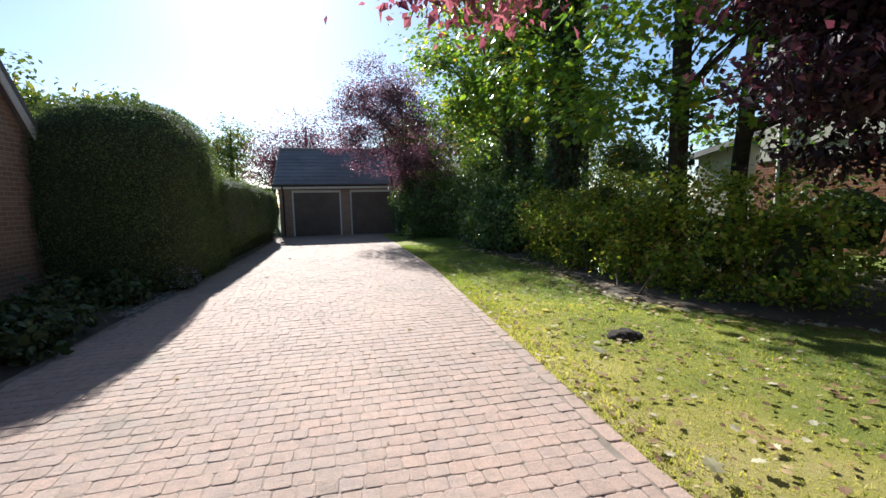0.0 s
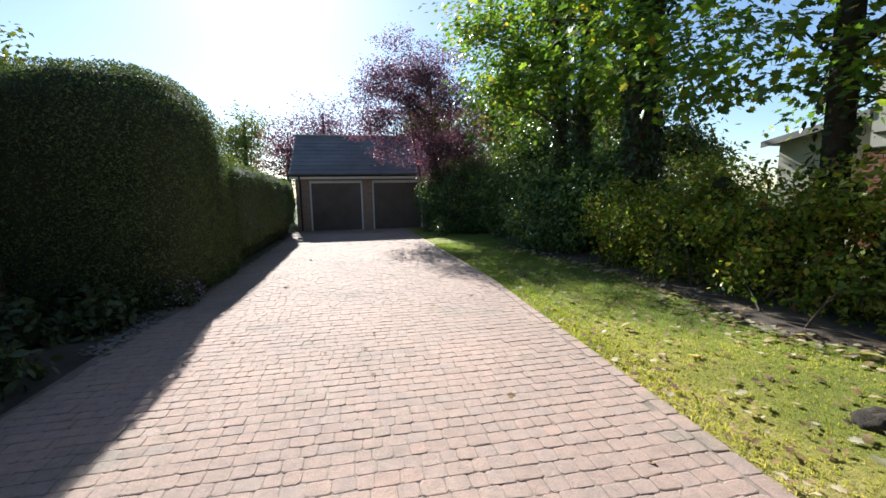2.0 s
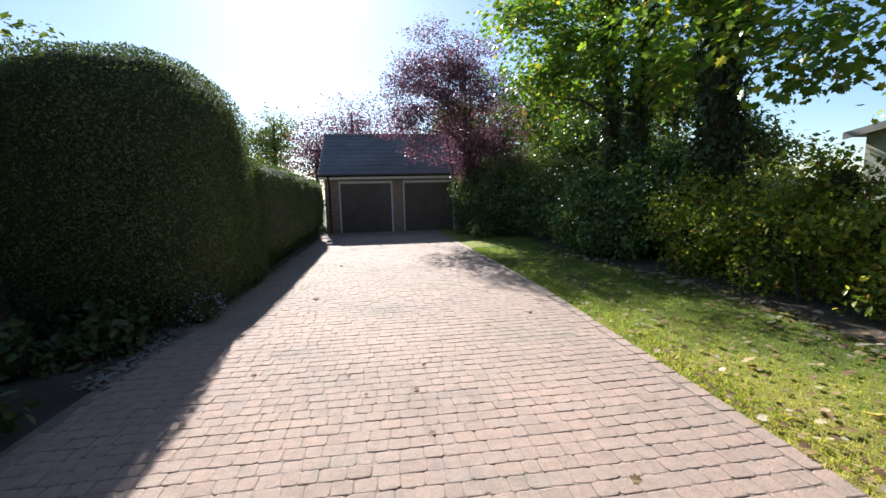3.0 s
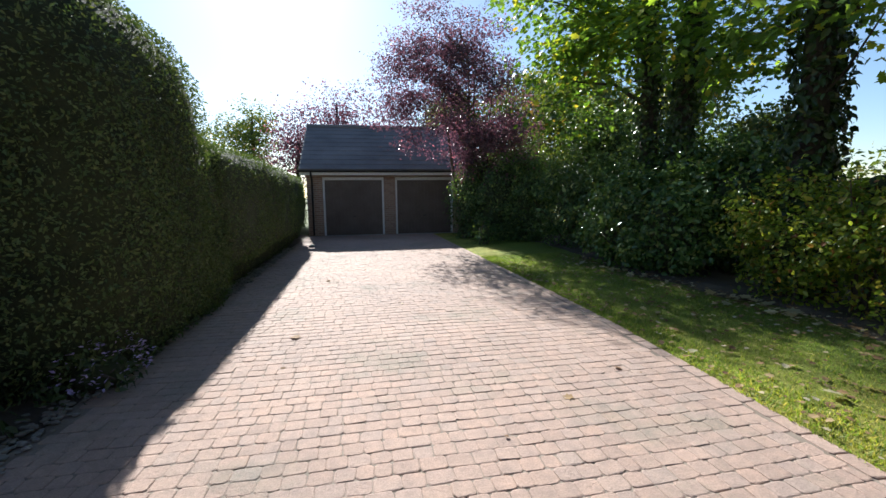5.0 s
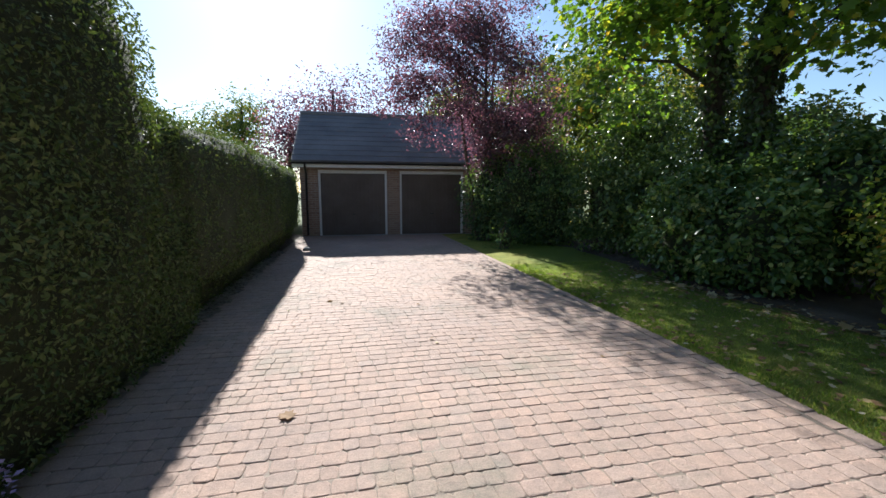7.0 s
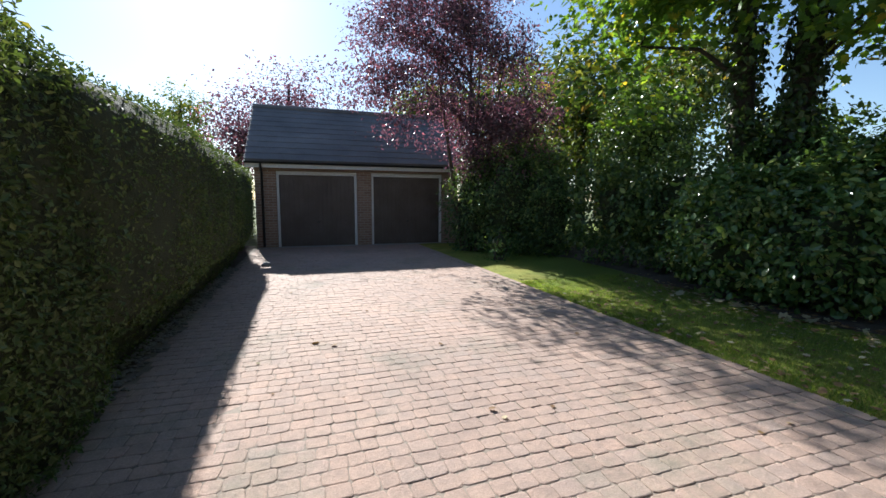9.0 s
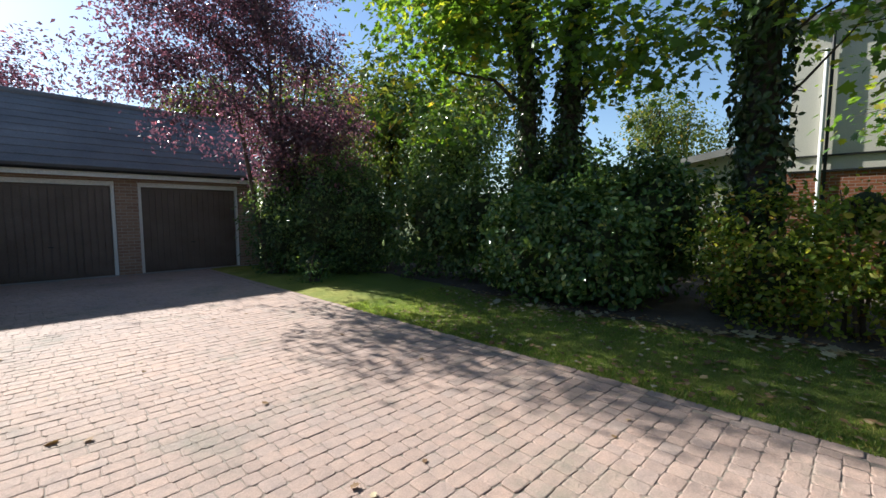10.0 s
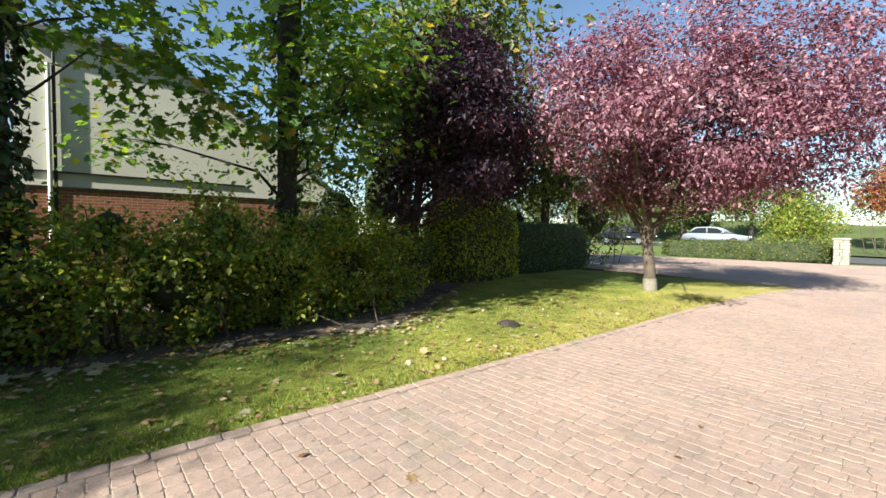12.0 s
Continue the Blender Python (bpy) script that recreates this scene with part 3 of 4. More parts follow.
def house():
    """The dwelling on the shady side; its gable faces the driveway."""
    h = tagged(empty("house", (-4.9, 5, 0)), "brick house with a steep tiled roof and grey verge", "house")
    X, Y0, Y1, E = -4.9, 1.2, 8.35, 2.5
    ym, top = (Y0 + Y1) / 2, 2.5 + (8.35 - 1.2) / 2 * 1.35

    def p(name, bm, mat, label=""):
        return at_world(part(name, bm, mat, h, label))

    p("wall", prism_bm([(Y0, -0.02), (Y1, -0.02), (Y1, E), (ym, top), (Y0, E)], "x", X - 0.3, X), M_BRICK)
    p("wall", box_bm(X - 9, X - 0.301, Y1 - 0.3, Y1, -0.02, E), M_BRICK)
    p("wall", box_bm(X - 9, X - 0.301, Y0, Y0 + 0.3, -0.02, E), M_BRICK)
    p("wall", prism_bm([(Y0, -0.02), (Y1, -0.02), (Y1, E), (ym, top), (Y0, E)], "x", X - 9.3, X - 9.001), M_BRICK)
    for y, s in ((Y0 - 0.35, -1), (Y1 + 0.35, 1)):
        ze = E - 0.35 * 1.35
        p("roof_slope", prism_bm([(ym, top + 0.16), (y, ze + 0.16), (y, ze + 0.04), (ym, top + 0.02)], "x", X - 9.4, X + 0.18), M_SLATE, "dark tiled roof slope")
        p("bargeboard", prism_bm([(ym, top + 0.03), (y, ze + 0.05), (y, ze - 0.13), (ym, top - 0.17)], "x", X + 0.135, X + 0.165), M_WHITE, "pale grey painted bargeboard")
        p("eave_box", box_bm(X - 9.2, X + 0.13, min(y, y - s * 0.33), max(y, y - s * 0.33), ze - 0.2, ze - 0.02, 0.005), M_WHITE)
    window_parts(h, X + 0.003, 3.2, 4.6, 1.0, 2.1, 1)


def neighbour():
    """The cream-rendered building beyond the trees."""
    h = tagged(empty("neighbour_house", (12.3, 6, 0)), "cream-rendered house with a red brick base, behind the trees", "house")

    def p(name, bm, mat, label=""):
        return at_world(part(name, bm, mat, h, label))

    p("brick_base", box_bm(12.24, 21.9, 1.5, 10.12, -0.05, 2.48), M_REDBRICK, "red brick lower wall")
    p("wall", prism_bm([(10.07, 2.49), (10.07, 6.1), (7.07, 6.1), (1.7, 2.49)], "x", 12.3, 21.8), M_RENDER, "cream rendered upper wall")
    p("roof_slope", prism_bm([(7.07, 6.11), (1.35, 2.26), (1.35, 2.38), (7.07, 6.24)], "x", 12.1, 22.0), M_SLATE, "grey roof slope")
    p("roof_slope", prism_bm([(7.07, 6.105), (7.07, 6.24), (10.3, 6.22), (10.3, 6.105)], "x", 12.1, 22.0), M_SLATE, "grey roof slope")
    p("wing_wall", prism_bm([(10.125, -0.05), (12.6, -0.05), (12.6, 2.95), (10.125, 3.36)], "x", 12.6, 19.0), M_RENDER, "cream rendered wall of a low wing")
    p("wing_roof", prism_bm([(10.13, 3.37), (12.95, 2.9), (12.95, 3.03), (10.13, 3.5)], "x", 12.3, 19.2), M_SLATE, "grey low-pitched roof of the wing")
    p("wing_verge", prism_bm([(10.13, 3.3), (12.95, 2.83), (12.95, 3.02), (10.13, 3.49)], "x", 12.27, 12.298), M_KERB, "weathered grey verge board")
    p("drip_course", box_bm(12.2, 12.298, 1.75, 10.1, 2.485, 2.53, 0.004), M_BLACK, "dark drip course over the brickwork")
    p("ledge", box_bm(12.25, 12.298, 5.1, 10.0, 2.86, 2.90, 0.004), M_BLACK)
    v, f = tube_arrays([(12.22, 9.45, 5.4), (12.22, 9.45, 0.05)], [0.045, 0.045], 10)
    at_world(grid_mesh("downpipe", v, f, M_WHITE, h, "white downpipe", True))
    v, f = tube_arrays([(12.24, 9.35, 5.9), (12.24, 9.35, 0.05)], [0.035, 0.035], 10)
    at_world(grid_mesh("cable_duct", v, f, M_BLACK, h, "", True))


garage()
house()
neighbour()


# ---- vegetation ----
def hedge(name, label, lobes, mat, n, size, flat, shape=OVAL, seed=1, core=0.94, place=None, tilt=0.6, droop=0.0, shell=0.1):
    """A clipped hedge: a lumpy dense body, its colour darkened for inner shade, with a skin of small leaves."""
    rng = np.random.default_rng(seed)
    h = tagged(empty(name, place or (lobes[0][0], lobes[0][1], 0)), label, "hedge")
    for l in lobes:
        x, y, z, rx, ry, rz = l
        at_world(blob("shaded_inner_growth", (x, y, z, rx * core, ry * core, rz * core), M_CORE, h, flat, 0.04, 1.2))
    pts, out = lobe_points(rng, lobes, n, shell, flat)
    keep = pts[:, 2] > 0.03
    bumpy = np.array([noise.fractal(Vector(p) * 1.2, 1.0, 2.0, 3) for p in pts])
    pts = pts + out * (0.05 * bumpy)[:, None]
    v, f = leaf_arrays(rng, pts[keep], out[keep], size, shape, tilt, 0.2, droop)
    at_world(grid_mesh("foliage", v, f, mat, h))
    return h


def shrub(name, label, lobes, mat, n, size, shape=OVAL, seed=1, core=0.72, stems=7, category="shrub", droop=0.5, tilt=0.8, shell=0.4, spread=0.1, twig=M_TWIG, lumpy=0.22, gaps=-0.28):
    """A loose shrub: stems from the ground, an inside coloured dark for the shade there and a ragged coat of leaves."""
    rng = np.random.default_rng(seed)
    s = tagged(empty(name, (lobes[0][0], lobes[0][1], 0)), label, category)
    pieces = []
    for k in range(stems):
        l = lobes[k % len(lobes)]
        end, _ = lobe_points(rng, [l], 1, 0.5)
        b = Vector((l[0] + rng.normal(0, l[3] * 0.3), l[1] + rng.normal(0, l[4] * 0.3), -0.02))
        e = Vector(end[0])
        m = b.lerp(e, 0.5) + Vector((0, 0, 0.1))
        pieces.append(tube_arrays([b, m, e], [0.025, 0.017, 0.006], 6))
    for v, f in pieces:
        at_world(grid_mesh("stem", v, f, twig, s, "", True))
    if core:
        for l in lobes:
            at_world(blob("shaded_inner_growth", (l[0], l[1], l[2], l[3] * core, l[4] * core, l[5] * core), M_CORE, s, 2.0, 0.25, 1.6, 14))
    c, out = lobe_points(rng, lobes, n // 8, shell)
    lump = np.array([noise.fractal(Vector(q) * 1.7, 1.0, 2.0, 3) for q in c])
    gap = np.array([noise.fractal(Vector(q) * 2.6 + Vector((9, 4, 2)), 1.0, 2.0, 2) for q in c])
    c = c + out * (lumpy * lump)[:, None]
    sel = gap > gaps
    c, out = np.repeat(c[sel], 8, 0), np.repeat(out[sel], 8, 0)
    pts = c + rng.normal(0, 1, c.shape) * np.array((spread, spread, spread * 0.8))
    keep = pts[:, 2] > 0.04
    v, f = leaf_arrays(rng, pts[keep], out[keep], size, shape, tilt, 0.5, droop)
    at_world(grid_mesh("foliage", v, f, mat, s))
    return s


def tree(name, label, base, trunk, lobes, leaf, clusters, per, size, shape=MAPLE, seed=1, bark=M_BARK, spread=0.3, limbs=14, limb_r=0.05, ivy=0, shell=0.75, droop=0.8, pale=0.0, from_z=1.5, forks=(), twigs=6, layer=0.55, lie=(0.75, 0.7)):
    """A tree: tapered trunk through the given points, limbs to the crown's lobes, clusters of leaves. trunk: rows of (dx, dy, z, radius)."""
    rng = np.random.default_rng(seed)
    bx, by = base
    t = tagged(empty(name, (bx, by, 0)), label, "tree")
    path = [(bx + a, by + b, z) for a, b, z, _ in trunk]
    at_world(grid_mesh("trunk", *tube_arrays(path, [r for *_, r in trunk], 14, 0.18, rng), bark, t, "", True))
    for fork in forks:
        at_world(grid_mesh("trunk", *tube_arrays([(bx + a, by + b, z) for a, b, z, _ in fork], [r for *_, r in fork], 12, 0.18, rng), bark, t, "", True))
    if pale:
        r0 = trunk[0][3]
        at_world(grid_mesh("bare_base", *tube_arrays([(bx, by, 0.0), (bx + trunk[1][0] * pale / trunk[1][2], by + trunk[1][1] * pale / trunk[1][2], pale)], [r0 * 1.12, r0 * 1.0], 14, 0.05, rng), M_PALEBARK, t, "pale weathered foot of the trunk", True))
    c, pts, out = clustered(rng, lobes, clusters, per, spread, shell, layer)
    pieces = []
    spine = [Vector(p) for p in path]
    for k in range(limbs):
        e = Vector(c[rng.integers(len(c))])
        z = max(from_z, min(e.z - 0.5 - 0.25 * math.hypot(e.x - bx, e.y - by), path[-1][2]))
        a = spine[-1]
        for i in range(len(spine) - 1):
            if spine[i].z <= z <= spine[i + 1].z:
                a = spine[i].lerp(spine[i + 1], (z - spine[i].z) / (spine[i + 1].z - spine[i].z))
        d = (e - a).length
        m1 = a.lerp(e, 0.35) + Vector(rng.normal(0, 0.06 * d, 3)) + Vector((0, 0, 0.05 * d))
        m2 = a.lerp(e, 0.7) + Vector(rng.normal(0, 0.06 * d, 3)) + Vector((0, 0, 0.06 * d))
        r = limb_r * (0.6 + 0.6 * rng.random()) * min(1.4, 0.4 + d / 3)
        limb = [tube_arrays([a, m1, m2, e], [r, r * 0.7, r * 0.42, r * 0.12], 7)]
        for _ in range(twigs):
            e2 = Vector(c[rng.integers(len(c))])
            if (e2 - m2).length < 1.6:
                limb.append(tube_arrays([m2, m2.lerp(e2, 0.5) + Vector((0, 0, 0.08)), e2], [r * 0.4, r * 0.25, r * 0.08], 7))
        pieces.append(join_arrays(limb))
    for v, f in pieces:
        at_world(grid_mesh("limb", v, f, bark, t, "", True))
    keep = pts[:, 2] > 0.3
    v, f = leaf_arrays(rng, pts[keep], out[keep], size, shape, *lie, droop)
    at_world(grid_mesh("crown", v, f, leaf, t))
    if ivy:
        zs = rng.random(ivy) ** 1.1 * (path[-1][2] - 0.2)
        ang = rng.random(ivy) * 2 * math.pi
        xs = np.interp(zs, [p[2] for p in path], [p[0] for p in path])
        ys = np.interp(zs, [p[2] for p in path], [p[1] for p in path])
        rr = np.interp(zs, [p[2] for p in path], [q[3] for q in trunk]) + 0.05 + 0.13 * rng.random(ivy) ** 2
        o = np.stack([np.cos(ang), np.sin(ang), np.zeros(ivy)], 1)
        p3 = np.stack([xs, ys, zs], 1) + o * rr[:, None]
        v, f = leaf_arrays(rng, p3, o, 0.1, BROAD, 0.4, 0.1, 0.8)
        at_world(grid_mesh("ivy", v, f, L_IVY, t, "dark ivy climbing the trunk"))
    return t


# shady side
hedge("topiary_hedge", "tall domed clipped conifer hedge, dense and dark", [(-3.95, 9.45, 1.55, 1.27, 1.52, 1.9), (-3.62, 10.85, 1.1, 0.88, 0.8, 1.32)], L_YEW, 150000, 0.034, 4.4, seed=2)
hedge("clipped_hedge", "long clipped conifer hedge with a level top", [(-3.3, 12.6, 1.35, 0.62, 1.9, 0.92), (-3.3, 15.0, 1.33, 0.62, 1.9, 0.88), (-3.3, 17.5, 1.3, 0.62, 1.75, 0.84), (-3.45, 15.0, 0.65, 0.42, 4.1, 0.68), (-3.62, 20.0, 1.0, 0.45, 1.3, 1.02)], L_YEW, 150000, 0.034, 7.0, seed=3)
hedge("side_hedge", "clipped hedge running back beside the house", [(-6.9, 9.6, 0.9, 1.9, 0.5, 1.1)], L_YEW, 9000, 0.06, 6.0, seed=4)

# sunny side
shrub("laurel_bush", "large cherry laurel bush with glossy broad leaves", [(4.75, 12.5, 0.85, 0.95, 1.35, 1.05), (4.8, 11.6, 0.75, 0.8, 0.9, 0.95), (5.3, 12.6, 1.2, 0.9, 1.3, 0.9)], L_LAUREL, 36000, 0.088, BROAD, 11, 0.7, lumpy=0.34, gaps=-0.14)
shrub("mixed_hedge", "loose hedge with yellowing and green leaves", [(5.1, 9.4, 0.75, 0.8, 0.9, 1.0), (5.2, 8.0, 0.85, 0.8, 1.0, 1.05), (5.3, 6.6, 0.8, 0.8, 1.0, 1.0), (5.6, 5.2, 0.8, 0.8, 0.9, 1.0), (5.9, 4.3, 0.75, 0.75, 0.8, 0.95), (5.2, 7.4, 1.55, 0.35, 0.5, 0.45), (5.2, 8.7, 1.5, 0.3, 0.4, 0.45), (5.5, 5.9, 1.5, 0.3, 0.4, 0.4)], L_MIXED, 72000, 0.064, BROAD, 12, 0.42, 40, "hedge", spread=0.1, shell=0.55, droop=-0.1, lumpy=0.5, gaps=-0.12)
shrub("evergreen_shrub", "tall evergreen shrub with light green tips", [(4.9, 15.4, 1.25, 1.1, 1.0, 1.3), (5.4, 14.4, 1.3, 1.0, 0.9, 1.35), (6.0, 16.0, 2.8, 1.2, 1.2, 1.4)], L_DARK, 22000, 0.09, BROAD, 13, 0.42, lumpy=0.34, gaps=-0.16)
shrub("evergreen_shrub", "dense dark shrub under the purple tree", [(3.75, 18.2, 1.3, 1.2, 1.2, 1.6), (4.4, 17.5, 1.15, 0.9, 0.9, 1.5), (4.6, 19.3, 1.8, 1.3, 1.2, 2.0), (2.95, 18.8, 1.2, 0.85, 0.8, 1.6)], L_DARK, 50000, 0.085, OVAL, 14, 0.62, lumpy=0.34)
shrub("evergreen_shrub", "broad green shrub beside the garage", [(5.6, 20.6, 1.5, 1.6, 1.4, 2.2), (4.6, 22.0, 2.2, 1.2, 1.2, 2.2)], L_DARK, 9000, 0.1, OVAL, 20, 0.6)
shrub("pale_shrub", "small shrub with pale shining leaves at the paving's edge", [(2.75, 16.9, 0.35, 0.4, 0.4, 0.5)], L_LAUREL, 900, 0.06, OVAL, 18, 0.5)
shrub("laurel_bush", "glossy evergreen bush under the sycamores", [(6.1, 11.3, 1.3, 0.9, 1.0, 1.3), (6.4, 13.0, 1.5, 1.0, 1.2, 1.5)], L_LAUREL, 26000, 0.09, BROAD, 15, 0.62, lumpy=0.34)
shrub("evergreen_shrub", "tangled shrub under the dark purple tree", [(7.2, 3.2, 0.8, 0.9, 0.9, 1.1), (7.6, 2.4, 1.0, 0.9, 0.9, 0.9)], L_DARK, 7000, 0.07, OVAL, 19, 0.6)
hedge("golden_privet", "golden privet hedge block, clipped square", [(8.2, -0.7, 1.1, 0.85, 1.7, 1.5)], L_PRIVET, 20000, 0.075, 5.0, BROAD, 16, 0.93, tilt=0.8, shell=0.18)
hedge("green_hedge", "dark green clipped hedge", [(8.8, -5.6, 0.85, 0.8, 2.8, 1.1)], L_DARK, 18000, 0.07, 5.0, BROAD, 17, 0.93, tilt=0.8, shell=0.18)

tree("sycamore_tree", "sycamore with an ivy-clad trunk", (5.4, 9.7), [(0, 0, -0.05, 0.24), (0.02, 0.0, 1.0, 0.19), (0.0, 0.0, 3.5, 0.165), (-0.08, 0.05, 6.5, 0.14), (0, 0.1, 9.5, 0.07)],
     [(5.4, 9.7, 7.6, 3.0, 2.8, 2.4), (4.5, 8.9, 4.4, 1.7, 1.6, 1.0), (5.9, 10.8, 4.2, 1.3, 1.2, 1.0), (5.2, 8.2, 3.6, 1.2, 1.0, 0.8), (3.6, 10.4, 6.3, 1.7, 1.8, 1.5)], L_SYCAMORE, 260, 25, 0.125, seed=21, ivy=5200, from_z=2.2, spread=0.38, shell=1.0, layer=0.26, lie=(0.42, 1.2), limb_r=0.036)
tree("sycamore_tree", "sycamore with a straight bare grey trunk", (5.8, 6.25), [(0, 0, -0.05, 0.2), (0.0, 0.0, 1.0, 0.165), (0.0, 0.0, 4, 0.15), (0.05, 0.02, 7, 0.12), (0.1, 0.1, 9.5, 0.06)],
     [(5.8, 6.2, 7.4, 2.8, 2.6, 2.4), (4.9, 5.4, 4.4, 1.6, 1.6, 1.1), (5.0, 7.3, 3.3, 1.1, 0.9, 0.9), (5.8, 4.2, 4.2, 1.5, 1.4, 1.3), (5.2, 5.4, 2.9, 1.0, 0.9, 0.6)], L_SYCAMORE, 270, 25, 0.125, seed=22, ivy=1200, from_z=2.2, spread=0.38, shell=1.0, layer=0.26, lie=(0.42, 1.2), limb_r=0.036)
tree("sycamore_tree", "slim ivy-clad sycamore close behind a thicker one", (5.87, 9.87), [(0, 0, -0.05, 0.17), (0.0, 0.0, 1.0, 0.14), (0.05, 0.05, 4, 0.12), (0.3, 0.2, 8.5, 0.05)],
     [(6.4, 10.2, 7.2, 1.8, 1.8, 2.0), (7.0, 9.6, 4.8, 1.2, 1.2, 0.9)], L_SYCAMORE, 100, 25, 0.125, seed=29, ivy=2600, from_z=2.6, limbs=8, spread=0.38, shell=1.0, layer=0.26, lie=(0.42, 1.2), limb_r=0.036)
tree("slim_tree", "slim leaning tree behind the sycamore", (6.7, 5.9), [(0, 0, -0.05, 0.14), (0.02, -0.04, 2, 0.12), (0.1, -0.2, 5, 0.1), (0.2, -0.4, 9, 0.04)],
     [(6.9, 5.4, 7.0, 2.0, 2.0, 2.6), (7.2, 4.2, 4.4, 1.4, 1.4, 1.4), (8.6, 5.4, 3.4, 1.3, 1.5, 1.4), (8.8, 8.2, 3.2, 1.0, 1.0, 0.9)], L_SYCAMORE, 150, 24, 0.12, seed=23, spread=0.38, shell=1.0, layer=0.26, lie=(0.42, 1.2), limb_r=0.036)
tree("sycamore_tree", "broad sycamore with an ivy-covered trunk, arching over the lawn", (5.7, 13.45), [(0, 0, -0.05, 0.26), (0, 0, 1.0, 0.2), (-0.05, 0.1, 4, 0.17), (-0.1, 0.3, 7, 0.13), (0, 0.4, 9.5, 0.06)],
     [(5.6, 13.4, 7.3, 2.8, 2.8, 2.6), (4.2, 13.8, 4.8, 1.5, 1.7, 1.4), (4.5, 15.0, 3.8, 1.3, 1.3, 1.2), (4.9, 12.0, 4.4, 1.2, 1.2, 1.0), (5.2, 14.6, 5.8, 2.0, 2.0, 1.6), (3.5, 14.2, 6.1, 1.4, 1.7, 1.5), (4.0, 16.4, 7.0, 1.3, 1.4, 1.3)], L_SYCAMORE, 440, 25, 0.125, seed=24, ivy=4600, from_z=2.3, spread=0.38, shell=1.0, layer=0.26, lie=(0.42, 1.2), limb_r=0.036)
tree("sycamore_tree", "slimmer ivy-covered sycamore close beside its neighbour", (5.9, 12.85), [(0, 0, -0.05, 0.24), (0.0, 0.0, 1.0, 0.19), (0.05, -0.1, 4, 0.16), (0.2, -0.3, 8, 0.09)],
     [(6.2, 12.4, 7.4, 2.0, 2.0, 2.0), (6.6, 11.8, 4.4, 1.2, 1.2, 1.2)], L_SYCAMORE, 100, 25, 0.125, seed=28, ivy=4600, from_z=2.5, spread=0.38, shell=1.0, layer=0.26, lie=(0.42, 1.2), limb_r=0.036, limbs=8)
tree("purple_tree", "small purple-leaved plum with many upright stems", (2.7, 18.8), [(0, 0, -0.05, 0.12), (0, 0, 1.0, 0.1), (0.1, 0.1, 3.0, 0.06), (0.1, 0.2, 6.0, 0.02)],
     [(2.7, 18.8, 4.4, 1.9, 1.8, 2.1), (0.6, 19.3, 4.8, 1.3, 1.2, 1.9), (1.5, 18.9, 6.3, 1.6, 1.4, 1.6), (3.0, 18.8, 6.0, 1.4, 1.4, 1.6), (3.8, 18.4, 3.4, 1.4, 1.4, 1.8), (3.1, 18.5, 2.7, 1.0, 1.0, 1.1)], L_PURPLE, 3100, 15, 0.08, OVAL, 25, M_TWIG, 0.17, 36, 0.03, from_z=0.6, twigs=3,
     forks=([(0.1, 0.1, 0, 0.06), (0.5, -0.2, 2.5, 0.045), (0.8, -0.4, 5, 0.015)], [(-0.1, 0.1, 0, 0.06), (-0.5, 0.1, 2.5, 0.045), (-0.9, 0.2, 5.5, 0.015)], [(0.2, -0.1, 0, 0.06), (0.1, -0.3, 2.8, 0.04), (0.2, -0.3, 6, 0.012)]))
tree("plum_tree", "spreading purple-leaved plum with a forked trunk", (3.25, -2.47), [(0, 0, -0.03, 0.17), (0.0, 0.05, 0.6, 0.14), (0.1, 0.12, 1.6, 0.13), (0.0, 0.2, 2.8, 0.1), (-0.2, 0.2, 5, 0.04)],
     [(2.2, -2.6, 5.0, 3.6, 3.2, 2.9), (3.4, 0.4, 4.4, 2.2, 2.0, 1.5), (0.6, -3.2, 4.2, 2.4, 2.4, 2.1), (2.2, -2.6, 3.2, 2.2, 1.8, 1.0), (3.7, -2.0, 2.9, 1.4, 1.3, 0.8), (1.2, 3.3, 3.25, 0.8, 0.5, 0.36)], L_PLUM, 4200, 18, 0.09, OVAL, 26, M_PLUMBARK, 0.2, 40, 0.045, pale=0.35, from_z=1.5,
     forks=([(0.08, 0.1, 1.3, 0.1), (-0.25, -0.1, 2.0, 0.085), (-0.8, -0.5, 3.4, 0.05), (-1.4, -0.8, 5, 0.02)], [(0.1, 0.1, 1.4, 0.08), (0.5, 0.3, 2.2, 0.06), (0.9, 0.9, 3.8, 0.03)], [(0.1, 0.12, 1.7, 0.07), (-0.4, 2.0, 3.4, 0.045), (-1.2, 4.2, 3.85, 0.025), (-1.9, 5.7, 3.4, 0.008)]))
tree("dark_purple_tree", "dark purple-leaved tree over the hedge", (7.4, 2.2), [(0, 0, -0.05, 0.16), (0, 0.1, 1.6, 0.13), (-0.2, 0.0, 3.2, 0.1), (-0.3, -0.3, 6, 0.04)],
     [(6.4, 1.4, 4.6, 1.9, 1.7, 1.7), (5.0, 2.7, 3.4, 1.2, 0.9, 1.3), (7.2, -0.7, 3.9, 1.3, 1.3, 1.3), (6.9, 1.4, 6.0, 1.2, 1.2, 1.1), (4.3, 3.2, 3.1, 0.8, 0.7, 0.8), (5.0, 3.1, 4.4, 1.2, 1.1, 1.3), (5.7, 3.7, 2.7, 0.8, 0.8, 1.0)], L_BLACKPLUM, 3300, 18, 0.1, OVAL, 27, M_BARK, 0.2, 26, 0.045,
     forks=([(0.7, -3.6, 0, 0.2), (0.7, -3.6, 2.0, 0.17), (0.5, -3.0, 4, 0.1)],))


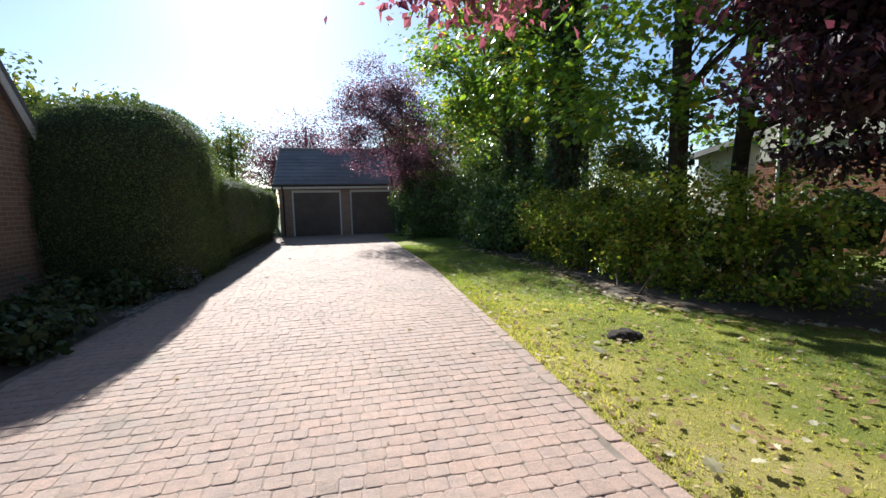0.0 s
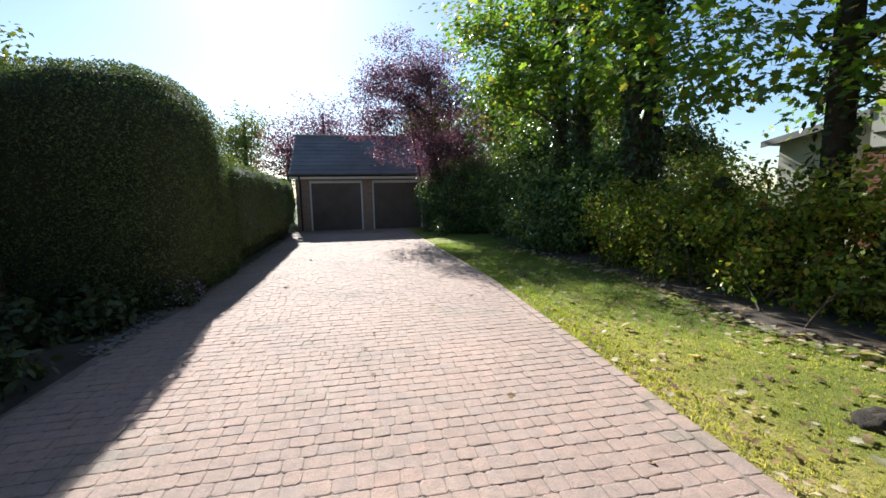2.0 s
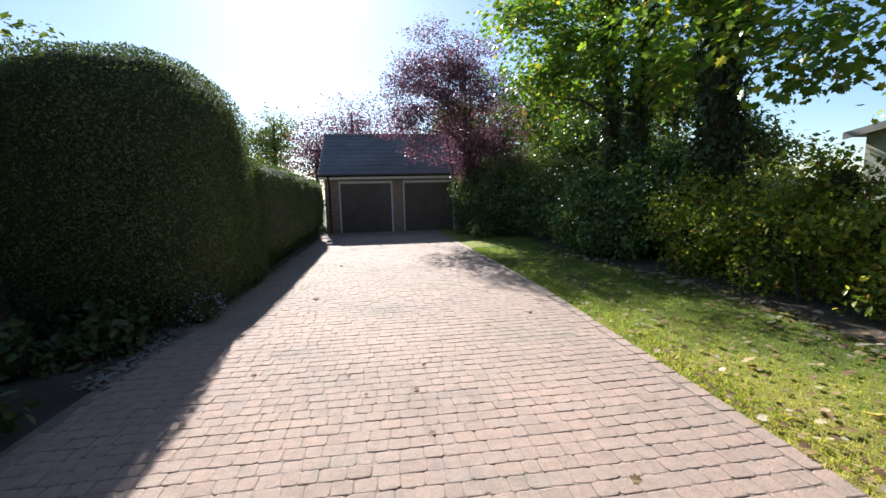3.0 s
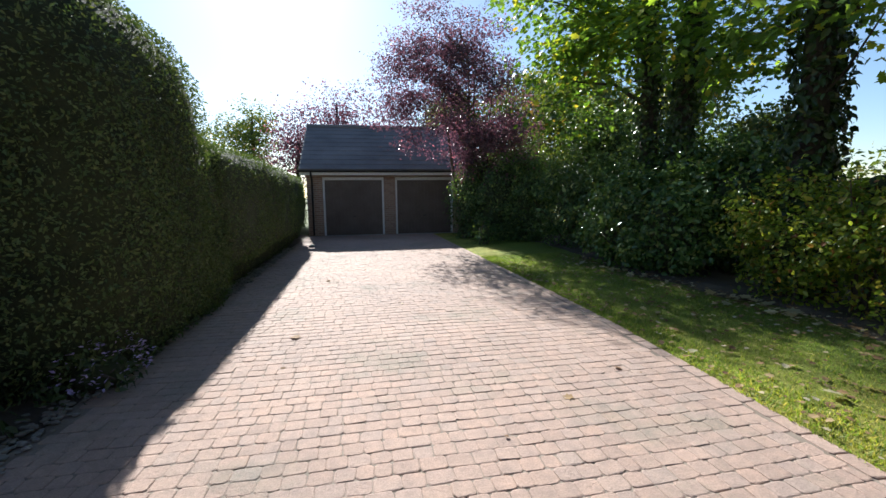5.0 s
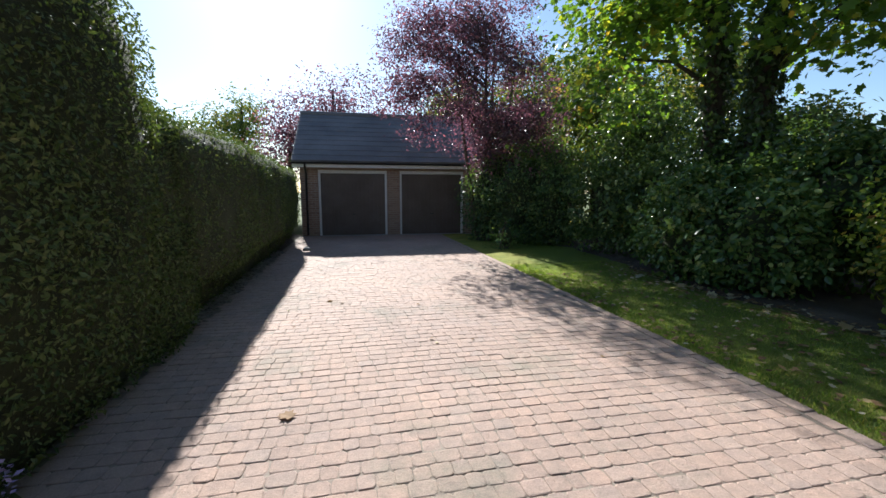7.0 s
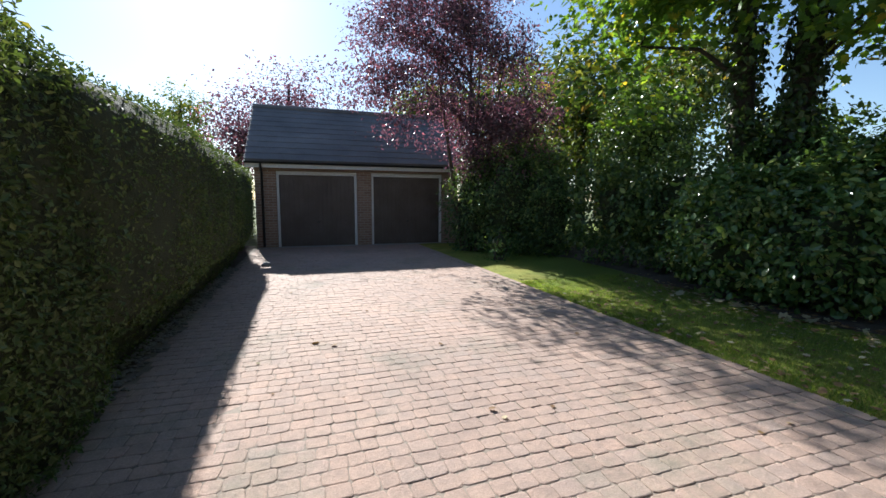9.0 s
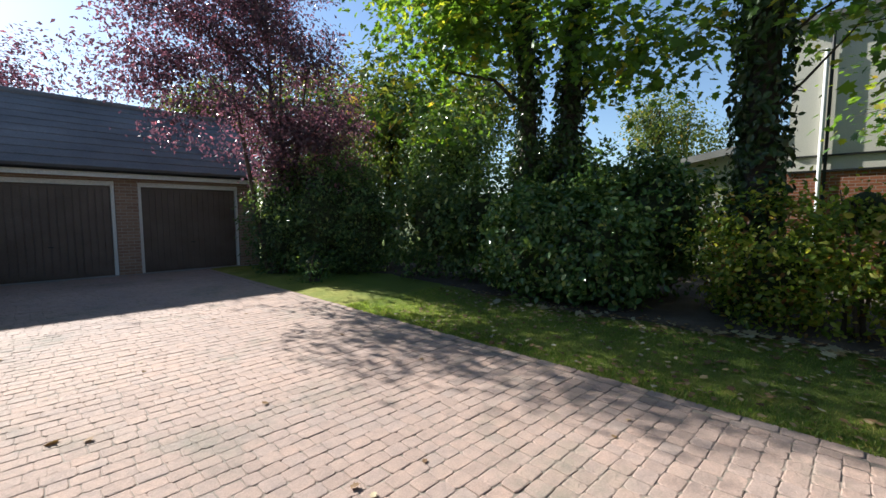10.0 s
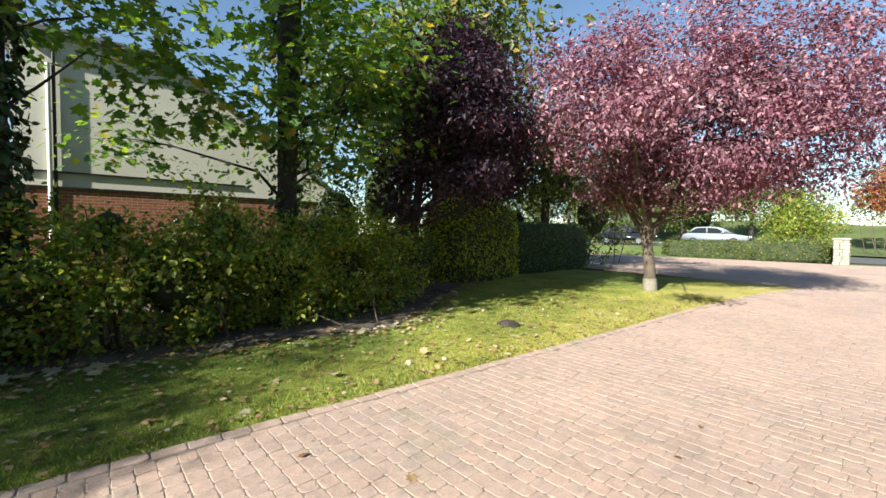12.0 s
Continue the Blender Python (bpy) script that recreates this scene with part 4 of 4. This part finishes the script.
def far_trees():
    rng = np.random.default_rng(40)
    spots = [(-2.2, 29.0, 7.8, "p"), (1.2, 30.5, 6.6, "p"), (-4.6, 31.0, 6.6, "p"), (-7.3, 16.5, 5.6, "n"), (-8.2, 25.0, 4.8, "g"), (-10.5, 17, 6.8, "n"), (7.6, 20.5, 7.5, "g"), (-16, 26, 8, "g"), (9, 27, 9, "g"), (4.5, 30, 8, "g"), (14, 22, 9, "g"), (13.5, 17.5, 5, "g"),
             (10.8, -8.5, 9, "g"), (12.6, -3.0, 12, "g"), (10.2, 0.6, 11, "g"), (16.5, -9, 9, "g"), (12, -31, 8, "g"), (18, -36, 9, "g"), (24, -32, 9, "g"), (9, -40, 8, "g"), (5.0, -30, 6, "g"), (-6, -32, 8, "g"), (-14, -16, 9, "g"), (-16, -3, 9, "g"), (20, -40, 9, "g"), (30, -52, 12, "g"), (14, -56, 11, "g"), (0, -58, 11, "g"), (-16, -52, 11, "g"),
             (-28, 12, 10, "g"), (-30, 36, 12, "g"), (-12, 52, 12, "g"), (8, 50, 12, "g"), (24, 40, 12, "g"), (34, 20, 12, "g"), (38, -6, 12, "g"), (36, -28, 12, "g"), (33, -39, 8, "g"), (27, -43, 9, "g"), (22, -47, 8, "g"), (16.5, -43, 7, "g")]
    for i, (x, y, h, k) in enumerate(spots):
        r = h * {"n": 0.2, "p": 0.36, "g": 0.3}[k]
        mat = {"p": L_PURPLE, "g": L_FAR, "n": L_FAR}[k]
        lobes = [(x + rng.normal(0, r * 0.4), y + rng.normal(0, r * 0.4), h * (0.45 + 0.3 * rng.random()), r * 0.8, r * 0.8, h * 0.22) for _ in range(6)]
        lobes[0] = (x, y, h * 0.72, r * 0.7, r * 0.7, h * 0.26)
        label = "purple-leaved tree behind the garage" if k == "p" else "leafy green tree beyond the garden"
        made = tree("background_tree", label, (x, y), [(0, 0, -0.05, 0.03 * h), (0, 0, h * 0.4, 0.02 * h), (0.1, 0.1, h * 0.85, 0.006 * h)], lobes, mat, 520, 15, 0.14 if k == "p" else 0.12 + 0.012 * h, OVAL, 50 + i, M_BARK, 0.26 + 0.015 * h, 5, 0.04, from_z=h * 0.25, twigs=5)
        tagged(made, group="trees beyond the garden")


far_trees()


# ---- road, gate and verge ----
def smooth(a, b, x):
    t = min(1, max(0, (x - a) / (b - a)))
    return t * t * (3 - 2 * t)


def road_z(x):
    return -0.03 + 0.74 * smooth(1, 8, x)


def green_screen():
    shrub("tall_shrub", "tall leafy green shrub beyond the clipped hedge", [(9.4, -10.5, 2.4, 1.8, 1.8, 2.4), (10.6, -9.4, 4.8, 2.0, 2.0, 2.4), (8.8, -12.0, 4.2, 1.5, 1.5, 1.8), (12.6, -8.0, 1.9, 1.7, 1.7, 2.2), (14.8, -10.0, 2.0, 1.6, 1.6, 2.2)], L_FAR, 15000, 0.13, OVAL, 36, 0.4, 9)
    shrub("tall_shrub", "tall leafy green shrub beside the road", [(16.0, -29.0, 2.6, 2.6, 1.6, 2.4), (19.5, -29.5, 3.2, 2.4, 1.6, 2.6), (12.5, -36.5, 3.2, 2.6, 1.6, 2.6)], L_FAR, 9000, 0.2, OVAL, 37, 0.4, 9, spread=0.2)


green_screen()


def back_screen():
    shrub("tall_shrub", "broad leafy shrub behind the lawn's end", [(7.6, 23.8, 1.8, 2.2, 1.5, 2.3), (10.4, 21.5, 2.0, 1.8, 1.6, 2.4), (8.6, 19.4, 1.4, 1.4, 1.2, 1.8)], L_FAR, 9000, 0.14, OVAL, 38, 0.5, 9, spread=0.16)
    shrub("tall_shrub", "leafy shrub between the hedge and the rendered house", [(9.4, 3.6, 1.6, 1.2, 1.3, 1.9), (9.8, 6.2, 1.0, 1.1, 1.4, 1.2), (9.6, 1.9, 2.6, 1.0, 1.0, 1.4)], L_DARK, 7000, 0.11, OVAL, 39, 0.5, 8)
    shrub("tall_shrub", "leafy shrub between the sycamores and the rendered house", [(9.8, 12.0, 1.1, 1.2, 1.6, 1.3), (10.4, 15.0, 1.3, 1.4, 1.6, 1.6)], L_FAR, 6000, 0.12, OVAL, 41, 0.5, 8)
    tagged(blob("edging_stone", (-2.4, 17.55, 0.03, 0.11, 0.07, 0.06), M_KERB, None, 2.0, 0.4, 9.0, 8), "small pale stone at the paving's edge", "stone")


back_screen()
shrub("evergreen_shrub", "dark shrub filling the gap beside the garage", [(-4.1, 23.4, 1.1, 0.8, 1.7, 1.3), (-4.4, 26.0, 1.4, 1.0, 1.3, 1.7)], L_DARK, 5000, 0.08, OVAL, 42, 0.7, 6)


def gate_end():
    tagged(strip("road", lambda y: -80.0, lambda y: 80.0, list(np.arange(-34, -23.8, 0.6)), 0.0, M_ROAD, 80, lambda x, y: road_z(x)), "grey asphalt road past the entrance", "road", kind="structure")
    tagged(strip("verge", lambda y: -80.0, lambda y: 80.0, list(np.arange(-60, -33.9, 1.0)), 0.0, M_FIELD, 80, lambda x, y: road_z(x) + 0.12 + 2.6 * smooth(-36, -55, y)), "grassy bank across the road", "verge", kind="structure")
    tagged(strip("bank", lambda y: 1.6, lambda y: 80.0, list(np.arange(-23.95, -21.9, 0.25)), 0.0, M_FIELD, 80, lambda x, y: -0.05 + (road_z(x) + 0.05) * smooth(-22.0, -23.7, y)), "grassy bank up to the road behind the low hedge", "verge", kind="structure")
    kerb = prism_bm([(-34.0, -0.1), (-34.0, 0.82), (-33.85, 0.82), (-33.85, -0.1)], "x", 12, 80)
    tagged(part("kerb", kerb, M_KERB), "pale concrete kerb along the road", "kerb", kind="structure")
    hedge("low_hedge", "low clipped hedge beside the entrance", [(6.0, -22.7, 0.55, 4.5, 0.5, 0.62)], L_FAR, 14000, 0.09, 7.0, BROAD, 31, 0.92, tilt=0.8, shell=0.15)
    shrub("yellow_shrub", "yellowing shrub with arching stems by the gate pillar", [(3.2, -25.2, 3.0, 1.6, 1.0, 1.8), (2.2, -25.0, 2.2, 1.0, 0.8, 1.2), (4.3, -25.0, 2.0, 0.9, 0.8, 1.2)], L_MIXED, 6500, 0.15, OVAL, 32, 0.0, 14, spread=0.2)
    shrub("russet_shrub", "tall russet-leaved shrub beside the road", [(-0.9, -36.0, 5.4, 2.0, 1.4, 1.9), (0.6, -36.5, 4.9, 1.3, 1.1, 1.5)], L_RUSSET, 4200, 0.2, OVAL, 33, 0.0, 8)
    pil = tagged(empty("gate_pillar", (1.1, -21.4, 0)), "squat rubble-stone gate pillar with a flat cap", "pillar")
    rng = random.Random(5)
    z = 0.0
    while z < 1.25:
        hgt = 0.14 + 0.06 * rng.random()
        joint = 0.16 * rng.random() - 0.08
        for a, b in ((-0.3, joint - 0.006), (joint + 0.006, 0.3)):
            for c, d in ((-0.3, -0.004), (0.004, 0.3)):
                j = 0.03 * rng.random()
                bm = box_bm(a - (j if a < -0.2 else 0), b + (j if b > 0.2 else 0), c - (j if c < -0.2 else 0), d + (j if d > 0.2 else 0), z + 0.005, z + hgt, 0.025)
                part("stone", bm, M_STONE, pil)
        z += hgt
    part("cap_stone", box_bm(-0.36, 0.36, -0.36, 0.36, z + 0.002, z + 0.1, 0.02), M_STONE, pil)


def wheel(x, y, r, parent):
    bm = bmesh.new()
    bmesh.ops.create_cone(bm, cap_ends=True, segments=24, radius1=r, radius2=r, depth=0.2, matrix=Matrix.Translation((x, y, r)) @ Matrix.Rotation(radians(90), 4, "X"))
    bmesh.ops.bevel(bm, geom=[e for e in bm.edges if e.calc_face_angle(0) > 1], offset=0.03, segments=2, affect="EDGES")
    tyre = part("tyre", bm, M_RUBBER, parent, "", True)
    bm = bmesh.new()
    bmesh.ops.create_cone(bm, cap_ends=True, segments=20, radius1=r * 0.62, radius2=r * 0.62, depth=0.212, matrix=Matrix.Translation((x, y, r)) @ Matrix.Rotation(radians(90), 4, "X"))
    part("rim", bm, M_RIM, tyre, "silver alloy rim")


def car(x, y, paint, label):
    c = tagged(empty("car", (x, y, road_z(x))), label, "car")
    side = [(-2.1, 0.35), (-2.15, 0.75), (-1.2, 0.92), (-0.55, 0.95), (1.6, 0.98), (2.05, 0.9), (2.1, 0.4)]
    bm = prism_bm(side, "y", -0.86, 0.86)
    bmesh.ops.bevel(bm, geom=list(bm.edges), offset=0.07, segments=3, affect="EDGES")
    part("body", bm, paint, c, "", True)
    cabin = [(-1.15, 0.93), (-0.4, 1.40), (0.2, 1.48), (1.2, 1.44), (1.9, 0.97)]
    bm = prism_bm(cabin, "y", -0.74, 0.74)
    bmesh.ops.bevel(bm, geom=list(bm.edges), offset=0.06, segments=3, affect="EDGES")
    part("roof", bm, paint, c, "", True)
    for y in (-0.75, 0.745):
        part("side_window", prism_bm([(-0.8, 0.99), (-0.3, 1.33), (0.35, 1.39), (0.35, 0.99)], "y", y, y + 0.008), M_GLASS, c)
        part("side_window", prism_bm([(0.43, 0.99), (0.43, 1.39), (1.1, 1.36), (1.6, 0.99)], "y", y, y + 0.008), M_GLASS, c)
        part("door_mirror", box_bm(-0.75, -0.6, y + (0.1 if y > 0 else -0.16), y + (0.17 if y > 0 else -0.09), 0.98, 1.1, 0.02), paint, c)
    for wx in (-1.35, 1.3):
        for y in (-0.8, 0.8):
            wheel(wx, y, 0.32, c)
    for y in (-0.6, 0.6):
        part("headlight", box_bm(-2.16, -2.05, y - 0.18, y + 0.18, 0.62, 0.75, 0.03), M_RIM, c, "clear headlight")


gate_end()
car(14.2, -24.9, M_CARPAINT, "black hatchback car parked on the road")
car(8.6, -27.6, M_SILVERPAINT, "pale silver car on the road behind the low hedge")


# ---- small things ----
def bed_plants():
    rng = random.Random(8)
    for i in range(15):
        x, y = -3.35 - 0.9 * rng.random(), 3.6 + 4.2 * i / 14 + 0.3 * rng.random()
        h = 0.16 + 0.2 * rng.random()
        one = shrub("bed_plant", "low leafy perennial in the flower bed", [(x, y, h * 0.6, 0.3 + 0.12 * rng.random(), 0.3, h)], L_BED, 700, 0.085, BROAD, 100 + i, 0.6, 3, "plant", spread=0.06)
        tagged(one, group="plants in the flower bed")
    f = shrub("lilac_flower", "clump of small lilac flowers at the bed's edge", [(-2.98, 8.42, 0.14, 0.3, 0.36, 0.24)], L_BED, 700, 0.06, OVAL, 130, 0.6, 4, "flower", spread=0.05)
    rg = np.random.default_rng(9)
    pts, out = lobe_points(rg, [(-2.95, 8.42, 0.18, 0.32, 0.38, 0.26)], 500, 0.15)
    pts = pts[pts[:, 2] > 0.1]
    v, fc = leaf_arrays(rg, pts, np.tile((0.0, 0.0, 1.0), (len(pts), 1)), 0.035, OVAL, 0.6, 1.0, 0)
    tagged(at_world(grid_mesh("petals", v, fc, L_FLOWER, f, "pale lilac petals")), kind="stuff")


def litter():
    rng = np.random.default_rng(12)
    n = 2600
    y = rng.random(n) * 14 - 0.5
    x = np.array([lawn_edge(v) for v in y]) + rng.random(n) ** 1.2 * 2.6
    n2 = 2000
    y2 = rng.random(n2) * 15 - 0.5
    x2 = np.array([border_edge(v) for v in y2]) + rng.normal(0.25, 0.3, n2)
    n3 = 46
    y3, x3 = rng.random(n3) * 15 + 0.5, rng.random(n3) * 4.6 - 2.9
    z = np.concatenate([np.full(n, 0.035), np.full(n2, 0.036), np.full(n3, 0.008)])
    pts = np.stack([np.concatenate([x, x2, x3]), np.concatenate([y, y2, y3]), z], 1)
    v, f = leaf_arrays(rng, pts, np.tile((0.0, 0.0, 1.0), (len(pts), 1)), np.concatenate([np.full(n, 0.042), np.full(n2, 0.048), np.full(n3, 0.05)]), MAPLE, 0.3, 1.0, 0.0, 0.5)
    tagged(grid_mesh("fallen_leaves", v, f, L_DEAD), "dry brown and buff fallen leaves on lawn and soil", "leaf litter", kind="stuff")
    # large pale sycamore leaves, underside up, curled, along the soil edge and a few on the grass
    rng = np.random.default_rng(31)
    y4 = rng.random(150) * 11 + 2.0
    x4 = np.array([border_edge(v) for v in y4]) + rng.normal(0.12, 0.16, 150)
    y5 = rng.random(16) * 11 + 1.5
    x5 = np.array([lawn_edge(v) for v in y5]) + 0.2 + rng.random(16) * 1.3
    pts = np.stack([np.concatenate([x4, x5]), np.concatenate([y4, y5]), np.full(166, 0.05)], 1)
    v, f = leaf_arrays(rng, pts, np.tile((0.0, 0.0, 1.0), (166, 1)), 0.105, MAPLE, 0.4, 1.0, 0.0, 0.5)
    tagged(grid_mesh("pale_leaves", v, f, L_PALE), "large pale curled sycamore leaves along the soil edge", "leaf litter", kind="stuff")
    one = np.array([(-1.58, 9.27, 0.012)])
    v, f = leaf_arrays(np.random.default_rng(2), one, np.array([(0.0, 0.0, 1.0)]), 0.13, MAPLE, 0.1, 1.0, 0.0, 0.0)
    tagged(grid_mesh("fallen_leaf", v, f, L_DEAD), "dry buff sycamore leaf lying on the paving", "leaf")


def grass():
    rng = np.random.default_rng(14)
    n = 130000
    y = rng.random(n) ** 1.0 * 17 - 2.5
    w = np.array([border_edge(v) - lawn_edge(v) for v in y]) + 0.15
    x = np.array([lawn_edge(v) for v in y]) - 0.03 + rng.random(n) * w
    z = np.array([0.0 + 0.03 * noise.noise(Vector((a * 0.8, b * 0.8, 0))) for a, b in zip(x, y)])
    pts = np.stack([x, y, z - 0.002], 1)
    ax = unit(np.stack([rng.normal(0, 0.6, n), rng.normal(0, 0.6, n), np.ones(n)], 1))
    side = unit(np.cross(ax, rng.normal(0, 1, (n, 3))))
    nrm = np.cross(side, ax)
    s = 0.03 * (0.6 + 0.9 * rng.random(n))
    tv, tf = BLADE
    co = pts[:, None, :] + s[:, None, None] * (2.2 * side[:, None, :] * tv[None, :, 0, None] + ax[:, None, :] * tv[None, :, 1, None] + nrm[:, None, :] * tv[None, :, 2, None])
    green = y + 1.6 * (x - 3.0) + 1.4 * rng.normal(0, 1, n) > 5.2
    for sel, mat, label in ((~green, L_GRASS, "short patchy grass, green and straw-yellow"), (green, L_GREENGRASS, "short green grass in the shade of the trees")):
        m = int(sel.sum())
        f = (np.arange(m)[:, None, None] * 4 + tf[None]).reshape(-1, 3)
        tagged(grid_mesh("grass", co[sel].reshape(-1, 3), f, mat), label, "grass", kind="stuff")


def pebbles():
    rng = np.random.default_rng(15)
    bm = bmesh.new()
    bmesh.ops.create_icosphere(bm, subdivisions=1, radius=1)
    v0 = np.array([v.co[:] for v in bm.verts])
    f0 = np.array([[v.index for v in fc.verts] for fc in bm.faces])
    bm.free()
    pieces = []
    for k in range(1500):
        y = 6.5 + 11 * rng.random()
        x = -3.04 + 0.07 * rng.normal()
        s = (0.010 + 0.016 * rng.random()) * np.array((1.3, 1.0, 0.6))
        pieces.append((v0 * s * (1 + 0.15 * rng.normal(0, 1, v0.shape)) + np.array((x, y, 0.012)), f0))
    tagged(grid_mesh("pebbles", *join_arrays(pieces), M_PEBBLE), "pale pebbles and grit along the hedge foot", "pebbles", kind="stuff")


def sticks():
    for k, (a, b) in enumerate((((4.35, 5.35, 0.03), (4.62, 5.25, 0.46)), ((4.3, 5.6, 0.04), (4.5, 4.75, 0.06)), ((4.4, 5.9, 0.03), (4.7, 6.4, 0.3)))):
        a, b = Vector(a), Vector(b)
        v, f = tube_arrays([a, a.lerp(b, 0.5) + Vector((0.02, 0.02, 0.015)), b], [0.016, 0.013, 0.008], 7)
        tagged(grid_mesh("stick", v, f, M_TWIG, None, "", True), "dead brown stick at the foot of the hedge", "stick")


def mound():
    tagged(blob("soil_mound", (2.92, 3.78, 0.02, 0.19, 0.14, 0.075), M_DARKFELT, None, 2.0, 0.22, 12.0, 24), "small dark mound of turned soil on the lawn", "mound")


bed_plants()
litter()
grass()
pebbles()
sticks()
mound()
driveway()
